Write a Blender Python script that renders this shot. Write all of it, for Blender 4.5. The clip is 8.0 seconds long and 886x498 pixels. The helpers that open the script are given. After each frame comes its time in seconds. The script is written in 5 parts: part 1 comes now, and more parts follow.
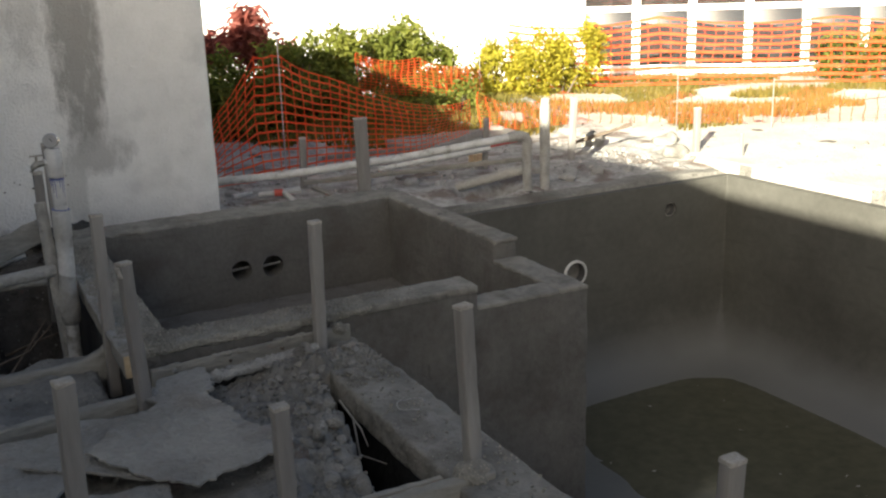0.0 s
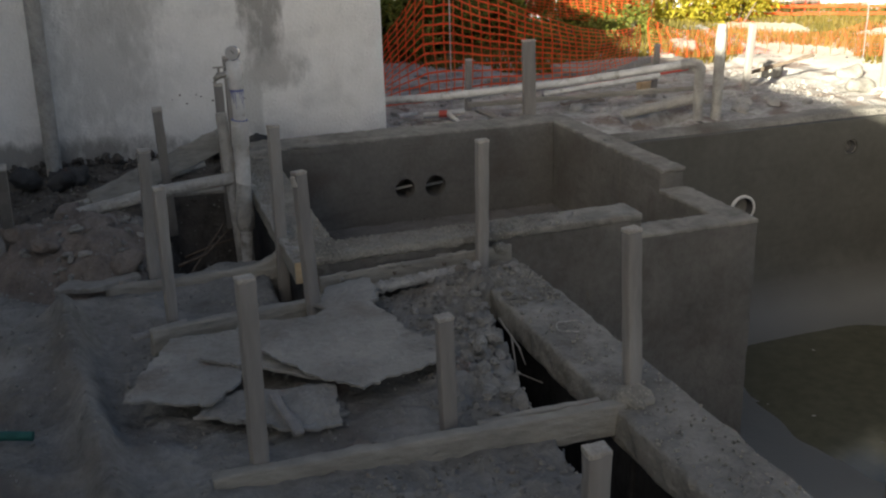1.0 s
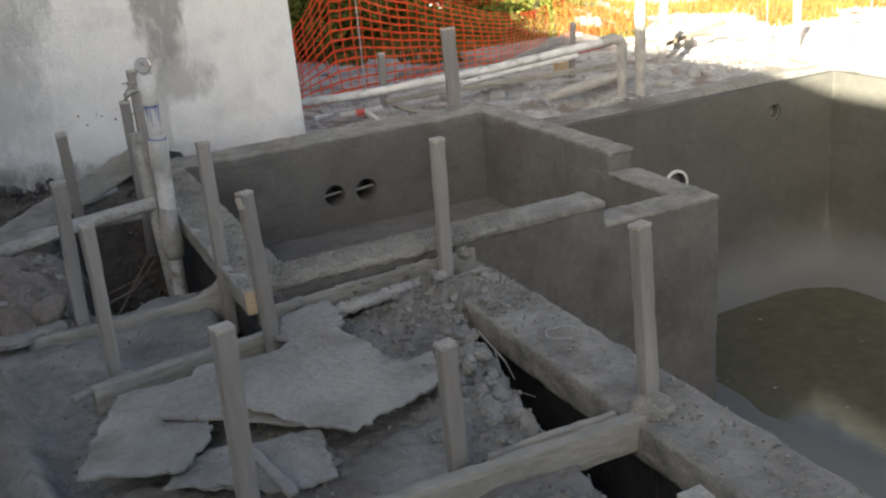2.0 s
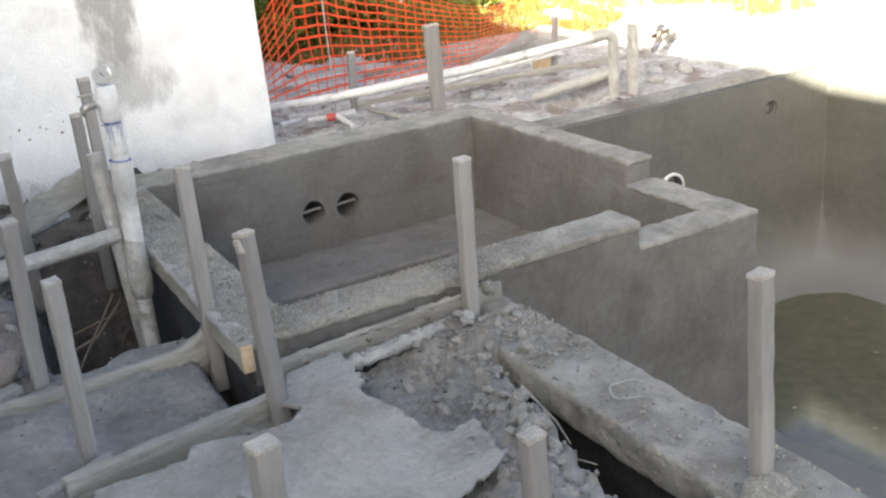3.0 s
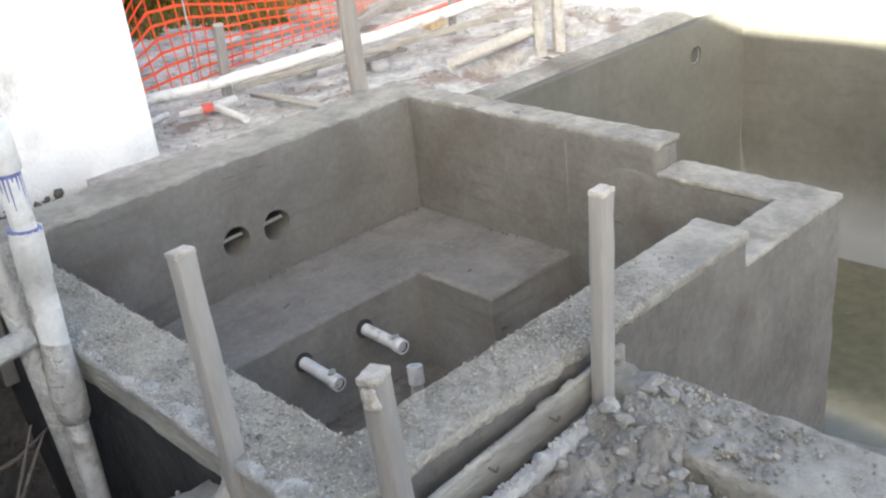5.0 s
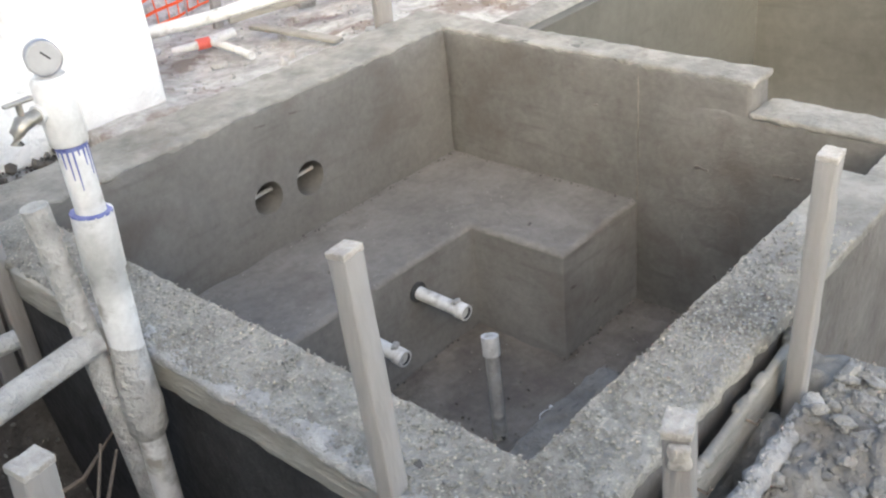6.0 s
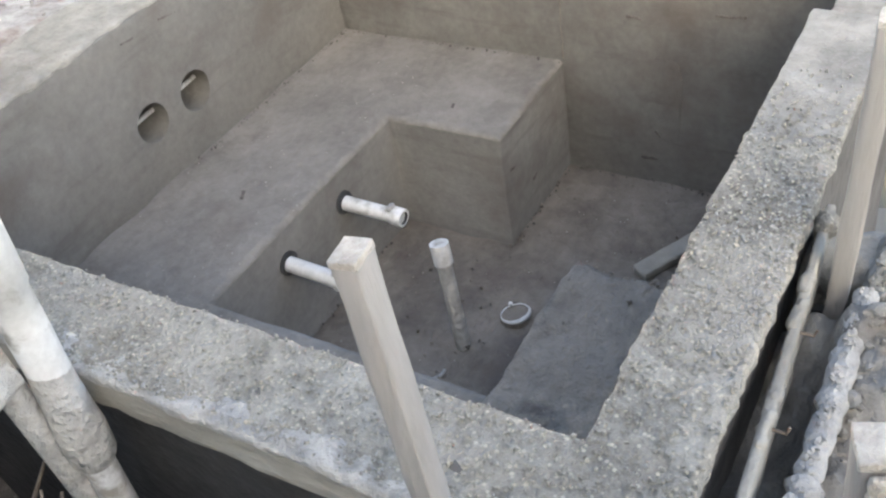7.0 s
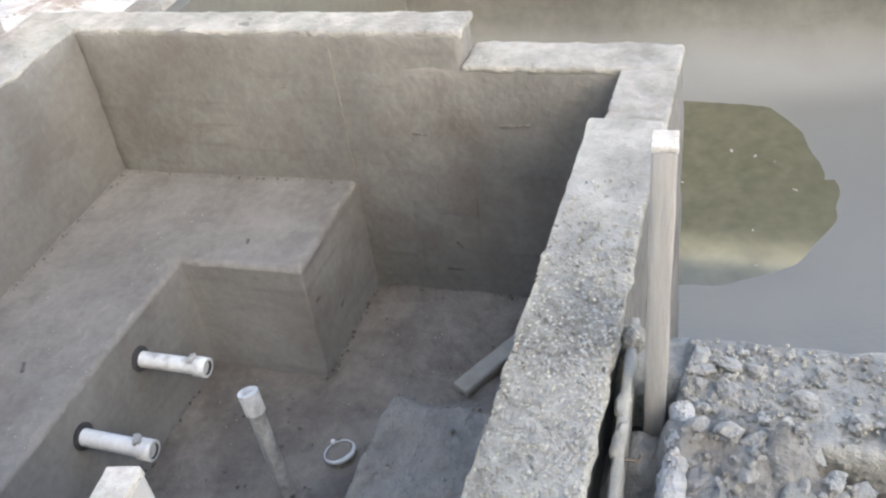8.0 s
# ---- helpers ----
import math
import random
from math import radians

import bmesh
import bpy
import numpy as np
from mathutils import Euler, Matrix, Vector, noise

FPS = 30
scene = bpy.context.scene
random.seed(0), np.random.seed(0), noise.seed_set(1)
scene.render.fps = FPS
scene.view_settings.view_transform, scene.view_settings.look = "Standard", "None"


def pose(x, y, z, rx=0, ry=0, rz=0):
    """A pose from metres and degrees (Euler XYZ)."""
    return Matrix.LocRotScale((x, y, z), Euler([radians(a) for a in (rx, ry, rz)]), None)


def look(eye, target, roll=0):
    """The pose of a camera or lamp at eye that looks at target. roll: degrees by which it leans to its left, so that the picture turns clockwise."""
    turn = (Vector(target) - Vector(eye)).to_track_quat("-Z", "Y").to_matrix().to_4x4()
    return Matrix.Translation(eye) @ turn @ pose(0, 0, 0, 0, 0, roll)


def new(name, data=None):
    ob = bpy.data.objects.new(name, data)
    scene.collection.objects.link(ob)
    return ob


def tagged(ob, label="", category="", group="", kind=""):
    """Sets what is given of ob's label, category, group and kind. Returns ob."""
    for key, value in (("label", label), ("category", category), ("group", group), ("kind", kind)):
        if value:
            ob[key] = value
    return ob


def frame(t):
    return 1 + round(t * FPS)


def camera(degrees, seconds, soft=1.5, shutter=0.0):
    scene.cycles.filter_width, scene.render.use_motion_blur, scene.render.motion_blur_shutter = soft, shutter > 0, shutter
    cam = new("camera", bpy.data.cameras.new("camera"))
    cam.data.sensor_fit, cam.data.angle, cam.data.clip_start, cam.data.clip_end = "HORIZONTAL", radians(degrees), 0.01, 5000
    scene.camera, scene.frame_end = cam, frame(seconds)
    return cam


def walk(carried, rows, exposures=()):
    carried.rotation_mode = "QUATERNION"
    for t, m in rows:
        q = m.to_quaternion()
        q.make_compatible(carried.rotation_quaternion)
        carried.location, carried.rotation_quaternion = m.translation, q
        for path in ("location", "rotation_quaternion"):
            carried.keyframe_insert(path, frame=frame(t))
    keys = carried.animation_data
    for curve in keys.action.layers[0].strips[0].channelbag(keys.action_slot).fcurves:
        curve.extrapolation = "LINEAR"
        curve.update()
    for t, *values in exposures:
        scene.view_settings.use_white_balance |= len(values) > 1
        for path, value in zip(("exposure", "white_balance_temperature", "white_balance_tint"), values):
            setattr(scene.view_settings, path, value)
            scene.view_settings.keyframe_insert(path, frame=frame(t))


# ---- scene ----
cam = camera(48.9, 8.0, soft=2.2)
PATH = [
    (0, (0.455, -0.434, 1.643), (1.343, 1.278, 1.113), -1.8),
    (0.5, (0.43, -0.449, 1.656), (1.174, 1.32, 1.096), -1.7),
    (1, (0.411, -0.427, 1.613), (0.991, 1.37, 0.954), -1.7),
    (1.2, (0.382, -0.38, 1.62), (0.996, 1.41, 0.974), -1.8),
    (2.3, (0.292, 0.119, 1.575), (1.081, 1.818, 0.875), -5.7),
    (2.5, (0.317, 0.241, 1.59), (1.078, 1.949, 0.881), -6.4),
    (3, (0.288, 0.55, 1.565), (1.166, 2.2, 0.854), -5.3),
    (3.5, (0.24, 0.858, 1.566), (1.23, 2.395, 0.756), -6.3),
    (4, (0.279, 1.182, 1.551), (1.382, 2.652, 0.763), -5.6),
    (4.5, (0.288, 1.532, 1.551), (1.444, 2.932, 0.712), -3.0),
    (5, (0.206, 1.858, 1.551), (1.409, 3.209, 0.699), -6.5),
    (5.2, (0.191, 1.991, 1.546), (1.291, 3.415, 0.672), -5.9),
    (6.3, (0.157, 2.617, 1.519), (1.45, 3.66, 0.406), -6.6),
    (6.5, (0.18, 2.699, 1.525), (1.481, 3.638, 0.331), -7.1),
    (7, (0.349, 2.876, 1.497), (1.579, 3.78, 0.204), -10.8),
    (7.5, (0.456, 2.931, 1.454), (1.756, 3.692, 0.138), -10.1),
    (8, (0.497, 2.895, 1.5), (1.988, 3.496, 0.31), -9.1),
]
EXPOSURES = [
    (0.0, 2.13, 6800, 4),
    (0.5, 2.0, 6800, 4),
    (1.2, 2.1, 6850, 5),
    (2.3, 3.4, 6800, 4),
    (3.5, 4.24, 6650, 4),
    (5.2, 4.4, 6600, 3),
    (6.5, 4.72, 6950, 4),
    (8.0, 5.0, 6700, 4),
]
walk(cam, [(t, look(eye, target, roll)) for t, eye, target, roll in PATH], EXPOSURES)

# ---- light: open sky and one low afternoon sun behind the house ----
world = bpy.data.worlds.new("sky")
scene.world = world
world.use_nodes = True
wn = world.node_tree.nodes
sky = wn.new("ShaderNodeTexSky")
sky.sky_type, sky.sun_disc = "NISHITA", False
SUN_AZ, SUN_EL = 40.0, 18.6          # degrees: light goes towards +x, turned to +y
sky.sun_elevation, sky.sun_rotation = radians(SUN_EL), radians(270 - SUN_AZ)
sky.dust_density, sky.air_density, sky.ozone_density = 3.2, 0.45, 0.3
world.node_tree.links.new(sky.outputs[0], wn["Background"].inputs[0])
wn["Background"].inputs[1].default_value = 0.05
lamp = bpy.data.lights.new("sun", "SUN")
lamp.energy, lamp.angle, lamp.color = 5.0, radians(0.6), (1.0, 0.92, 0.79)
sun_ob = new("sun", lamp)
way = Vector((math.cos(radians(SUN_AZ)) * math.cos(radians(SUN_EL)), math.sin(radians(SUN_AZ)) * math.cos(radians(SUN_EL)), -math.sin(radians(SUN_EL))))
sun_ob.matrix_world = look((-20, -5, 20), Vector((-20, -5, 20)) + way)


# ---- materials ----
def material(name, low, high, scale=6.0, rough=0.85, bump=0.3, grain=60.0, speck=None, speck_scale=90.0, stain=None, stain_scale=1.2,
             stain_at=(0.55, 0.7), stretch=(1, 1, 1), metal=0.0, per_object=0.0, spec=0.3, streak=None):
    """Two tones mixed by coarse and fine noise, optional specks and stains, relief by fine noise."""
    m = bpy.data.materials.new(name)
    m.use_nodes = True
    n, l = m.node_tree.nodes, m.node_tree.links
    b = n["Principled BSDF"]
    b.inputs["Roughness"].default_value = rough
    b.inputs["Metallic"].default_value = metal
    b.inputs["Specular IOR Level"].default_value = spec
    geo = n.new("ShaderNodeNewGeometry")
    mp = n.new("ShaderNodeMapping")
    mp.inputs["Scale"].default_value = stretch
    l.new(geo.outputs["Position"], mp.inputs[0])

    def noise_tex(s, detail=6.0, r=0.6):
        t = n.new("ShaderNodeTexNoise")
        t.inputs["Scale"].default_value, t.inputs["Detail"].default_value, t.inputs["Roughness"].default_value = s, detail, r
        l.new(mp.outputs[0], t.inputs["Vector"])
        return t

    def ramp(src, a, z):
        r = n.new("ShaderNodeMapRange")
        r.inputs["From Min"].default_value, r.inputs["From Max"].default_value = a, z
        l.new(src, r.inputs["Value"])
        return r.outputs[0]

    def mix(fac, a, c):
        x = n.new("ShaderNodeMix")
        x.data_type = "RGBA"
        l.new(fac, x.inputs["Factor"])
        for v, i in ((a, 6), (c, 7)):
            if isinstance(v, tuple):
                x.inputs[i].default_value = (*v, 1)
            else:
                l.new(v, x.inputs[i])
        return x.outputs[2]

    coarse, fine = noise_tex(scale), noise_tex(grain, 4.0)
    add = n.new("ShaderNodeMath")
    add.operation = "MULTIPLY_ADD"
    l.new(fine.outputs["Fac"], add.inputs[0])
    add.inputs[1].default_value = 0.45
    l.new(coarse.outputs["Fac"], add.inputs[2])
    col = mix(ramp(add.outputs[0], 0.5, 0.95), low, high)
    if stain:
        col = mix(ramp(noise_tex(stain_scale, 8.0).outputs["Fac"], *stain_at), col, stain)
    if streak:
        sm = n.new("ShaderNodeMapping")
        sm.inputs["Scale"].default_value = (1.1, 1.1, 7.0)
        sm.inputs["Rotation"].default_value = (0.12, 0.2, 0.3)
        l.new(geo.outputs["Position"], sm.inputs[0])
        st = n.new("ShaderNodeTexNoise")
        st.inputs["Scale"].default_value, st.inputs["Detail"].default_value = 3.2, 7.0
        l.new(sm.outputs[0], st.inputs["Vector"])
        col = mix(ramp(st.outputs["Fac"], 0.57, 0.85), col, streak)
    if speck:
        v = n.new("ShaderNodeTexVoronoi")
        v.inputs["Scale"].default_value = speck_scale
        l.new(mp.outputs[0], v.inputs["Vector"])
        col = mix(ramp(v.outputs["Distance"], 0.32, 0.18), col, speck)
    if per_object:
        info = n.new("ShaderNodeObjectInfo")
        hsv = n.new("ShaderNodeHueSaturation")
        r = n.new("ShaderNodeMapRange")
        r.inputs["To Min"].default_value, r.inputs["To Max"].default_value = 1 - per_object, 1 + per_object
        l.new(info.outputs["Random"], r.inputs["Value"])
        l.new(r.outputs[0], hsv.inputs["Value"])
        l.new(col, hsv.inputs["Color"])
        col = hsv.outputs[0]
    l.new(col, b.inputs["Base Color"])
    if bump:
        h = n.new("ShaderNodeMath")
        h.operation = "MULTIPLY_ADD"
        l.new(coarse.outputs["Fac"], h.inputs[0])
        h.inputs[1].default_value = 1.2
        l.new(fine.outputs["Fac"], h.inputs[2])
        bp = n.new("ShaderNodeBump")
        bp.inputs["Strength"].default_value, bp.inputs["Distance"].default_value = bump, 0.02
        l.new(h.outputs[0], bp.inputs["Height"])
        l.new(bp.outputs[0], b.inputs["Normal"])
    return m


GUNITE = material("trowelled_concrete", (0.098, 0.093, 0.084), (0.172, 0.164, 0.149), 3.0, 0.9, 0.3, 38.0, stain=(0.098, 0.086, 0.075), stain_scale=2.6, stain_at=(0.52, 0.72), streak=(0.09, 0.084, 0.073))
# Lighter copy of GUNITE: dust, and light from above put into the colour.
BENCHCON = material("dusty_lit_bench_concrete", (0.125, 0.116, 0.102), (0.218, 0.204, 0.181), 4.0, 0.93, 0.5, 34.0, stain=(0.112, 0.098, 0.084), stain_scale=3.0, stain_at=(0.53, 0.72))
# Rougher, mottled copy of GUNITE; its darker tone adds shade to the outer wall.
DARKCON = material("rough_darkened_concrete", (0.086, 0.081, 0.073), (0.16, 0.152, 0.138), 3.6, 0.92, 0.6, 26.0, stain=(0.086, 0.076, 0.067), stain_scale=4.0, stain_at=(0.5, 0.75))
POOLCON = material("pool_concrete", (0.068, 0.067, 0.059), (0.108, 0.106, 0.094), 1.6, 0.62, 0.12, 20.0, streak=(0.07, 0.068, 0.06))
ROUGHCON = material("rough_concrete", (0.185, 0.175, 0.15), (0.4, 0.38, 0.33), 5.0, 0.95, 1.0, 85.0, speck=(0.43, 0.4, 0.33), speck_scale=75.0)
DUST = material("cement_dust", (0.125, 0.119, 0.106), (0.29, 0.281, 0.255), 3.6, 0.97, 0.9, 34.0, stain=(0.13, 0.117, 0.102), stain_scale=2.4, stain_at=(0.53, 0.68))
BEAMCON = material("float_finished_concrete", (0.145, 0.138, 0.121), (0.3, 0.287, 0.253), 6.0, 0.95, 0.9, 26.0, stain=(0.15, 0.135, 0.115), stain_scale=5.0, stain_at=(0.56, 0.7))
SAND = material("pale_sand", (0.4, 0.38, 0.335), (0.6, 0.575, 0.52), 2.5, 0.95, 0.6, 30.0)
STONE = material("rubble_stone", (0.17, 0.163, 0.146), (0.36, 0.345, 0.31), 12.0, 0.95, 0.8, 90.0, per_object=0.15)
WOOD = material("grey_wood", (0.19, 0.179, 0.165), (0.275, 0.26, 0.242), 10.0, 0.88, 0.25, 60.0, stretch=(1, 1, 0.16), per_object=0.12, stain=(0.32, 0.307, 0.289), stain_scale=9.0, stain_at=(0.56, 0.72))
PLANK = material("mortared_plank", (0.18, 0.17, 0.148), (0.33, 0.315, 0.275), 10.0, 0.9, 0.5, 60.0, stretch=(0.3, 0.3, 1), per_object=0.1)
SAWN = material("weathered_sawn_top", (0.3, 0.275, 0.235), (0.46, 0.43, 0.38), 30.0, 0.9, 0.5, 120.0, per_object=0.15)
CUTWOOD = material("fresh_end_grain", (0.42, 0.31, 0.18), (0.55, 0.43, 0.28), 40.0, 0.8, 0.2, 120.0)
PVC = material("dusty_pvc", (0.42, 0.42, 0.4), (0.64, 0.64, 0.62), 9.0, 0.5, 0.12, 60.0, stain=(0.27, 0.255, 0.22), stain_scale=13.0, stain_at=(0.54, 0.68))
PVCDIRT = material("mortared_pvc", (0.29, 0.281, 0.257), (0.46, 0.449, 0.413), 14.0, 0.85, 0.9, 60.0)
BLUE = material("blue_primer", (0.06, 0.075, 0.24), (0.17, 0.19, 0.36), 40.0, 0.5, 0.0)
RED = material("red_pipe_joint", (0.5, 0.08, 0.06), (0.6, 0.12, 0.09), 20.0, 0.5, 0.0)
BRASS = material("dull_plated_brass", (0.3, 0.28, 0.24), (0.42, 0.4, 0.35), 30.0, 0.4, 0.1, metal=0.8)
MORTAR = material("pale_mortar", (0.26, 0.255, 0.24), (0.44, 0.43, 0.4), 9.0, 0.95, 0.8, 70.0)
# Pale yard dust, toned lighter still to carry the open sky's light.
PALEDUST = material("skylit_pale_yard_dust", (0.2, 0.19, 0.175), (0.52, 0.505, 0.475), 5.0, 0.97, 1.0, 26.0, stain=(0.2, 0.165, 0.142), stain_scale=3.2, stain_at=(0.53, 0.62))
SEATCON = material("rough_bench_concrete", (0.13, 0.118, 0.1), (0.238, 0.219, 0.188), 5.0, 0.93, 1.0, 34.0, stain=(0.09, 0.083, 0.074), stain_scale=6.0, stain_at=(0.56, 0.68), streak=(0.2, 0.19, 0.17))
MUD = material("muddy_concrete", (0.112, 0.098, 0.081), (0.222, 0.2, 0.171), 4.5, 0.9, 0.7, 30.0, stain=(0.112, 0.096, 0.083), stain_scale=4.0, stain_at=(0.5, 0.66))
STEEL = material("dull_steel", (0.35, 0.35, 0.35), (0.5, 0.5, 0.5), 30.0, 0.4, 0.05, metal=0.9)
DIAL = material("dusty_dial", (0.3, 0.3, 0.29), (0.4, 0.4, 0.39), 5.0, 0.4, 0.0)
# Black sheeting and small parts, also the painted dark of bores and voids.
BLACK = material("black_plastic_and_voids", (0.022, 0.022, 0.022), (0.055, 0.055, 0.055), 8.0, 0.7, 0.3, 30.0)
DARKSOIL = material("dark_soil", (0.062, 0.056, 0.049), (0.14, 0.127, 0.111), 8.0, 0.95, 0.9, 50.0)
PAPER = material("dusty_board_scrap", (0.205, 0.196, 0.177), (0.355, 0.341, 0.306), 4.0, 0.95, 1.0, 42.0, stain=(0.19, 0.165, 0.14), stain_scale=3.5, stain_at=(0.55, 0.7))
STUCCO = material("white_stucco", (0.74, 0.735, 0.7), (0.86, 0.85, 0.82), 5.0, 0.9, 0.6, 60.0, stain=(0.62, 0.615, 0.59), stain_scale=3.5, stain_at=(0.52, 0.75))
TRIM = material("white_paint", (0.76, 0.76, 0.74), (0.82, 0.82, 0.8), 4.0, 0.5, 0.05)
ORANGE = material("orange_plastic", (0.75, 0.09, 0.025), (0.88, 0.17, 0.06), 5.0, 0.45, 0.0)
BROWN = material("brown_earth", (0.13, 0.108, 0.09), (0.25, 0.215, 0.185), 7.0, 0.97, 0.8, 50.0)
LEAF = material("green_leaves", (0.085, 0.118, 0.02), (0.25, 0.26, 0.055), 5.0, 0.55, 0.0)
YLEAF = material("yellow_green_leaves", (0.26, 0.25, 0.03), (0.5, 0.42, 0.05), 6.0, 0.5, 0.0)
RLEAF = material("dark_red_leaves", (0.17, 0.04, 0.04), (0.36, 0.12, 0.09), 6.0, 0.5, 0.0)
BARK = material("brown_bark", (0.08, 0.06, 0.045), (0.16, 0.13, 0.1), 20.0, 0.9, 0.4)
GRASS = material("dry_grass", (0.09, 0.1, 0.02), (0.3, 0.22, 0.06), 3.0, 0.7, 0.0)
ROOF = material("grey_roof", (0.2, 0.19, 0.18), (0.3, 0.29, 0.28), 5.0, 0.9, 0.3)
HOSE = material("green_hose", (0.01, 0.07, 0.06), (0.02, 0.12, 0.1), 20.0, 0.5, 0.0)


def let_through(m, share):
    """Thin leaves and plastic strands pass part of the light."""
    n, l = m.node_tree.nodes, m.node_tree.links
    t, x = n.new("ShaderNodeBsdfTranslucent"), n.new("ShaderNodeMixShader")
    b = n["Principled BSDF"]
    l.new(b.inputs["Base Color"].links[0].from_socket, t.inputs[0])
    x.inputs[0].default_value = share
    l.new(b.outputs[0], x.inputs[1])
    l.new(t.outputs[0], x.inputs[2])
    l.new(x.outputs[0], n["Material Output"].inputs[0])


for thin in (LEAF, YLEAF, RLEAF, GRASS, ORANGE):
    let_through(thin, 0.5)


def add_stains(m):
    """Weather stains on the house wall: dark runs below the eaves and patched plaster."""
    n, l = m.node_tree.nodes, m.node_tree.links
    b = n["Principled BSDF"]
    src = b.inputs["Base Color"].links[0].from_socket
    geo = n.new("ShaderNodeNewGeometry")
    sep = n.new("ShaderNodeSeparateXYZ")
    l.new(geo.outputs["Position"], sep.inputs[0])
    last = src
    for cx, cz, wx, wz, colour, power, square in ((1.25, 1.7, 0.15, 0.95, (0.25, 0.243, 0.22), 0.8, True), (0.45, 1.6, 0.3, 0.75, (0.34, 0.34, 0.32), 0.6, False), (1.31, 0.71, 0.2, 0.12, (0.4, 0.395, 0.37), 0.75, False),
                                                  (0.98, 1.6, 0.16, 0.35, (0.4, 0.395, 0.375), 0.5, False), (1.15, 0.52, 0.07, 0.2, (0.5, 0.5, 0.47), 0.7, True), (0.3, 0.85, 0.3, 0.6, (0.42, 0.42, 0.4), 0.6, False), (-0.25, 0.3, 1.0, 0.1, (0.22, 0.21, 0.19), 0.8, False)):
        parts = []
        for out, c, w in ((sep.outputs[0], cx, wx), (sep.outputs[2], cz, wz)):
            a = n.new("ShaderNodeMath"); a.operation = "SUBTRACT"; l.new(out, a.inputs[0]); a.inputs[1].default_value = c
            d = n.new("ShaderNodeMath"); d.operation = "DIVIDE"; l.new(a.outputs[0], d.inputs[0]); d.inputs[1].default_value = w
            p = n.new("ShaderNodeMath"); p.operation = "MULTIPLY"; l.new(d.outputs[0], p.inputs[0]); l.new(d.outputs[0], p.inputs[1])
            if square:
                p2 = n.new("ShaderNodeMath"); p2.operation = "MULTIPLY"; l.new(p.outputs[0], p2.inputs[0]); l.new(p.outputs[0], p2.inputs[1])
                p = p2
            parts.append(p)
        s = n.new("ShaderNodeMath"); s.operation = "ADD"; l.new(parts[0].outputs[0], s.inputs[0]); l.new(parts[1].outputs[0], s.inputs[1])
        t = n.new("ShaderNodeTexNoise"); t.inputs["Scale"].default_value = 11.0; t.inputs["Detail"].default_value = 10.0; t.inputs["Roughness"].default_value = 0.68
        mp = n.new("ShaderNodeMapping"); mp.inputs["Scale"].default_value = (1.4, 1, 0.6); mp.inputs["Location"].default_value = (cz * 7, 0, cx * 5)
        l.new(geo.outputs["Position"], mp.inputs[0]); l.new(mp.outputs[0], t.inputs["Vector"])
        e = n.new("ShaderNodeMath"); e.operation = "MULTIPLY_ADD"; l.new(t.outputs["Fac"], e.inputs[0]); e.inputs[1].default_value = 3.0; l.new(s.outputs[0], e.inputs[2])
        r = n.new("ShaderNodeMapRange"); l.new(e.outputs[0], r.inputs["Value"])
        r.inputs["From Min"].default_value, r.inputs["From Max"].default_value = 2.72, 1.75
        r.inputs["To Max"].default_value = power
        x = n.new("ShaderNodeMix"); x.data_type = "RGBA"; l.new(r.outputs[0], x.inputs["Factor"]); l.new(last, x.inputs[6]); x.inputs[7].default_value = (*colour, 1)
        last = x.outputs[2]
    l.new(last, b.inputs["Base Color"])


add_stains(STUCCO)


def damp_pale_foot(m, dry_z, wet_z, dry, wet, foot_tone):
    """Concrete gets smoother and shinier towards the standing water, and paler towards the bottom."""
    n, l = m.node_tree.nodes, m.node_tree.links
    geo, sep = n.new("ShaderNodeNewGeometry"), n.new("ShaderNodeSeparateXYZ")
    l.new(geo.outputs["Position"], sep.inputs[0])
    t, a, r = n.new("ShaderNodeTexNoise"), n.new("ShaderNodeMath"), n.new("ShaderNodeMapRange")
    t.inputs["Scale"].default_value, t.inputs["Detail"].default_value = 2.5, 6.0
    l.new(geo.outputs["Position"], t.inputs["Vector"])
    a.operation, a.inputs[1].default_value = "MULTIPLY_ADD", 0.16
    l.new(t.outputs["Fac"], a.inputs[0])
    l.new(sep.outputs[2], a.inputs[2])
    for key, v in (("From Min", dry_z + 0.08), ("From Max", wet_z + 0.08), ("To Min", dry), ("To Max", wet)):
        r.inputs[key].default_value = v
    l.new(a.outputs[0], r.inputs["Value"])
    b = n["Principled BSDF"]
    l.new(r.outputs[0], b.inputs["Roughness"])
    # Below about z -0.9 the colour turns paler, with a noisy edge.
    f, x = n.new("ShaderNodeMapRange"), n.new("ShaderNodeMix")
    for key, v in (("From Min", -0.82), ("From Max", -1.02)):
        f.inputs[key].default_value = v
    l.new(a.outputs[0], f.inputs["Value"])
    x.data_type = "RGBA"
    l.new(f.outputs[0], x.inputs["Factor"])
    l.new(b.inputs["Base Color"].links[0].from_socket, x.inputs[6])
    x.inputs[7].default_value = (*foot_tone, 1)
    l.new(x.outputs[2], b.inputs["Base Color"])


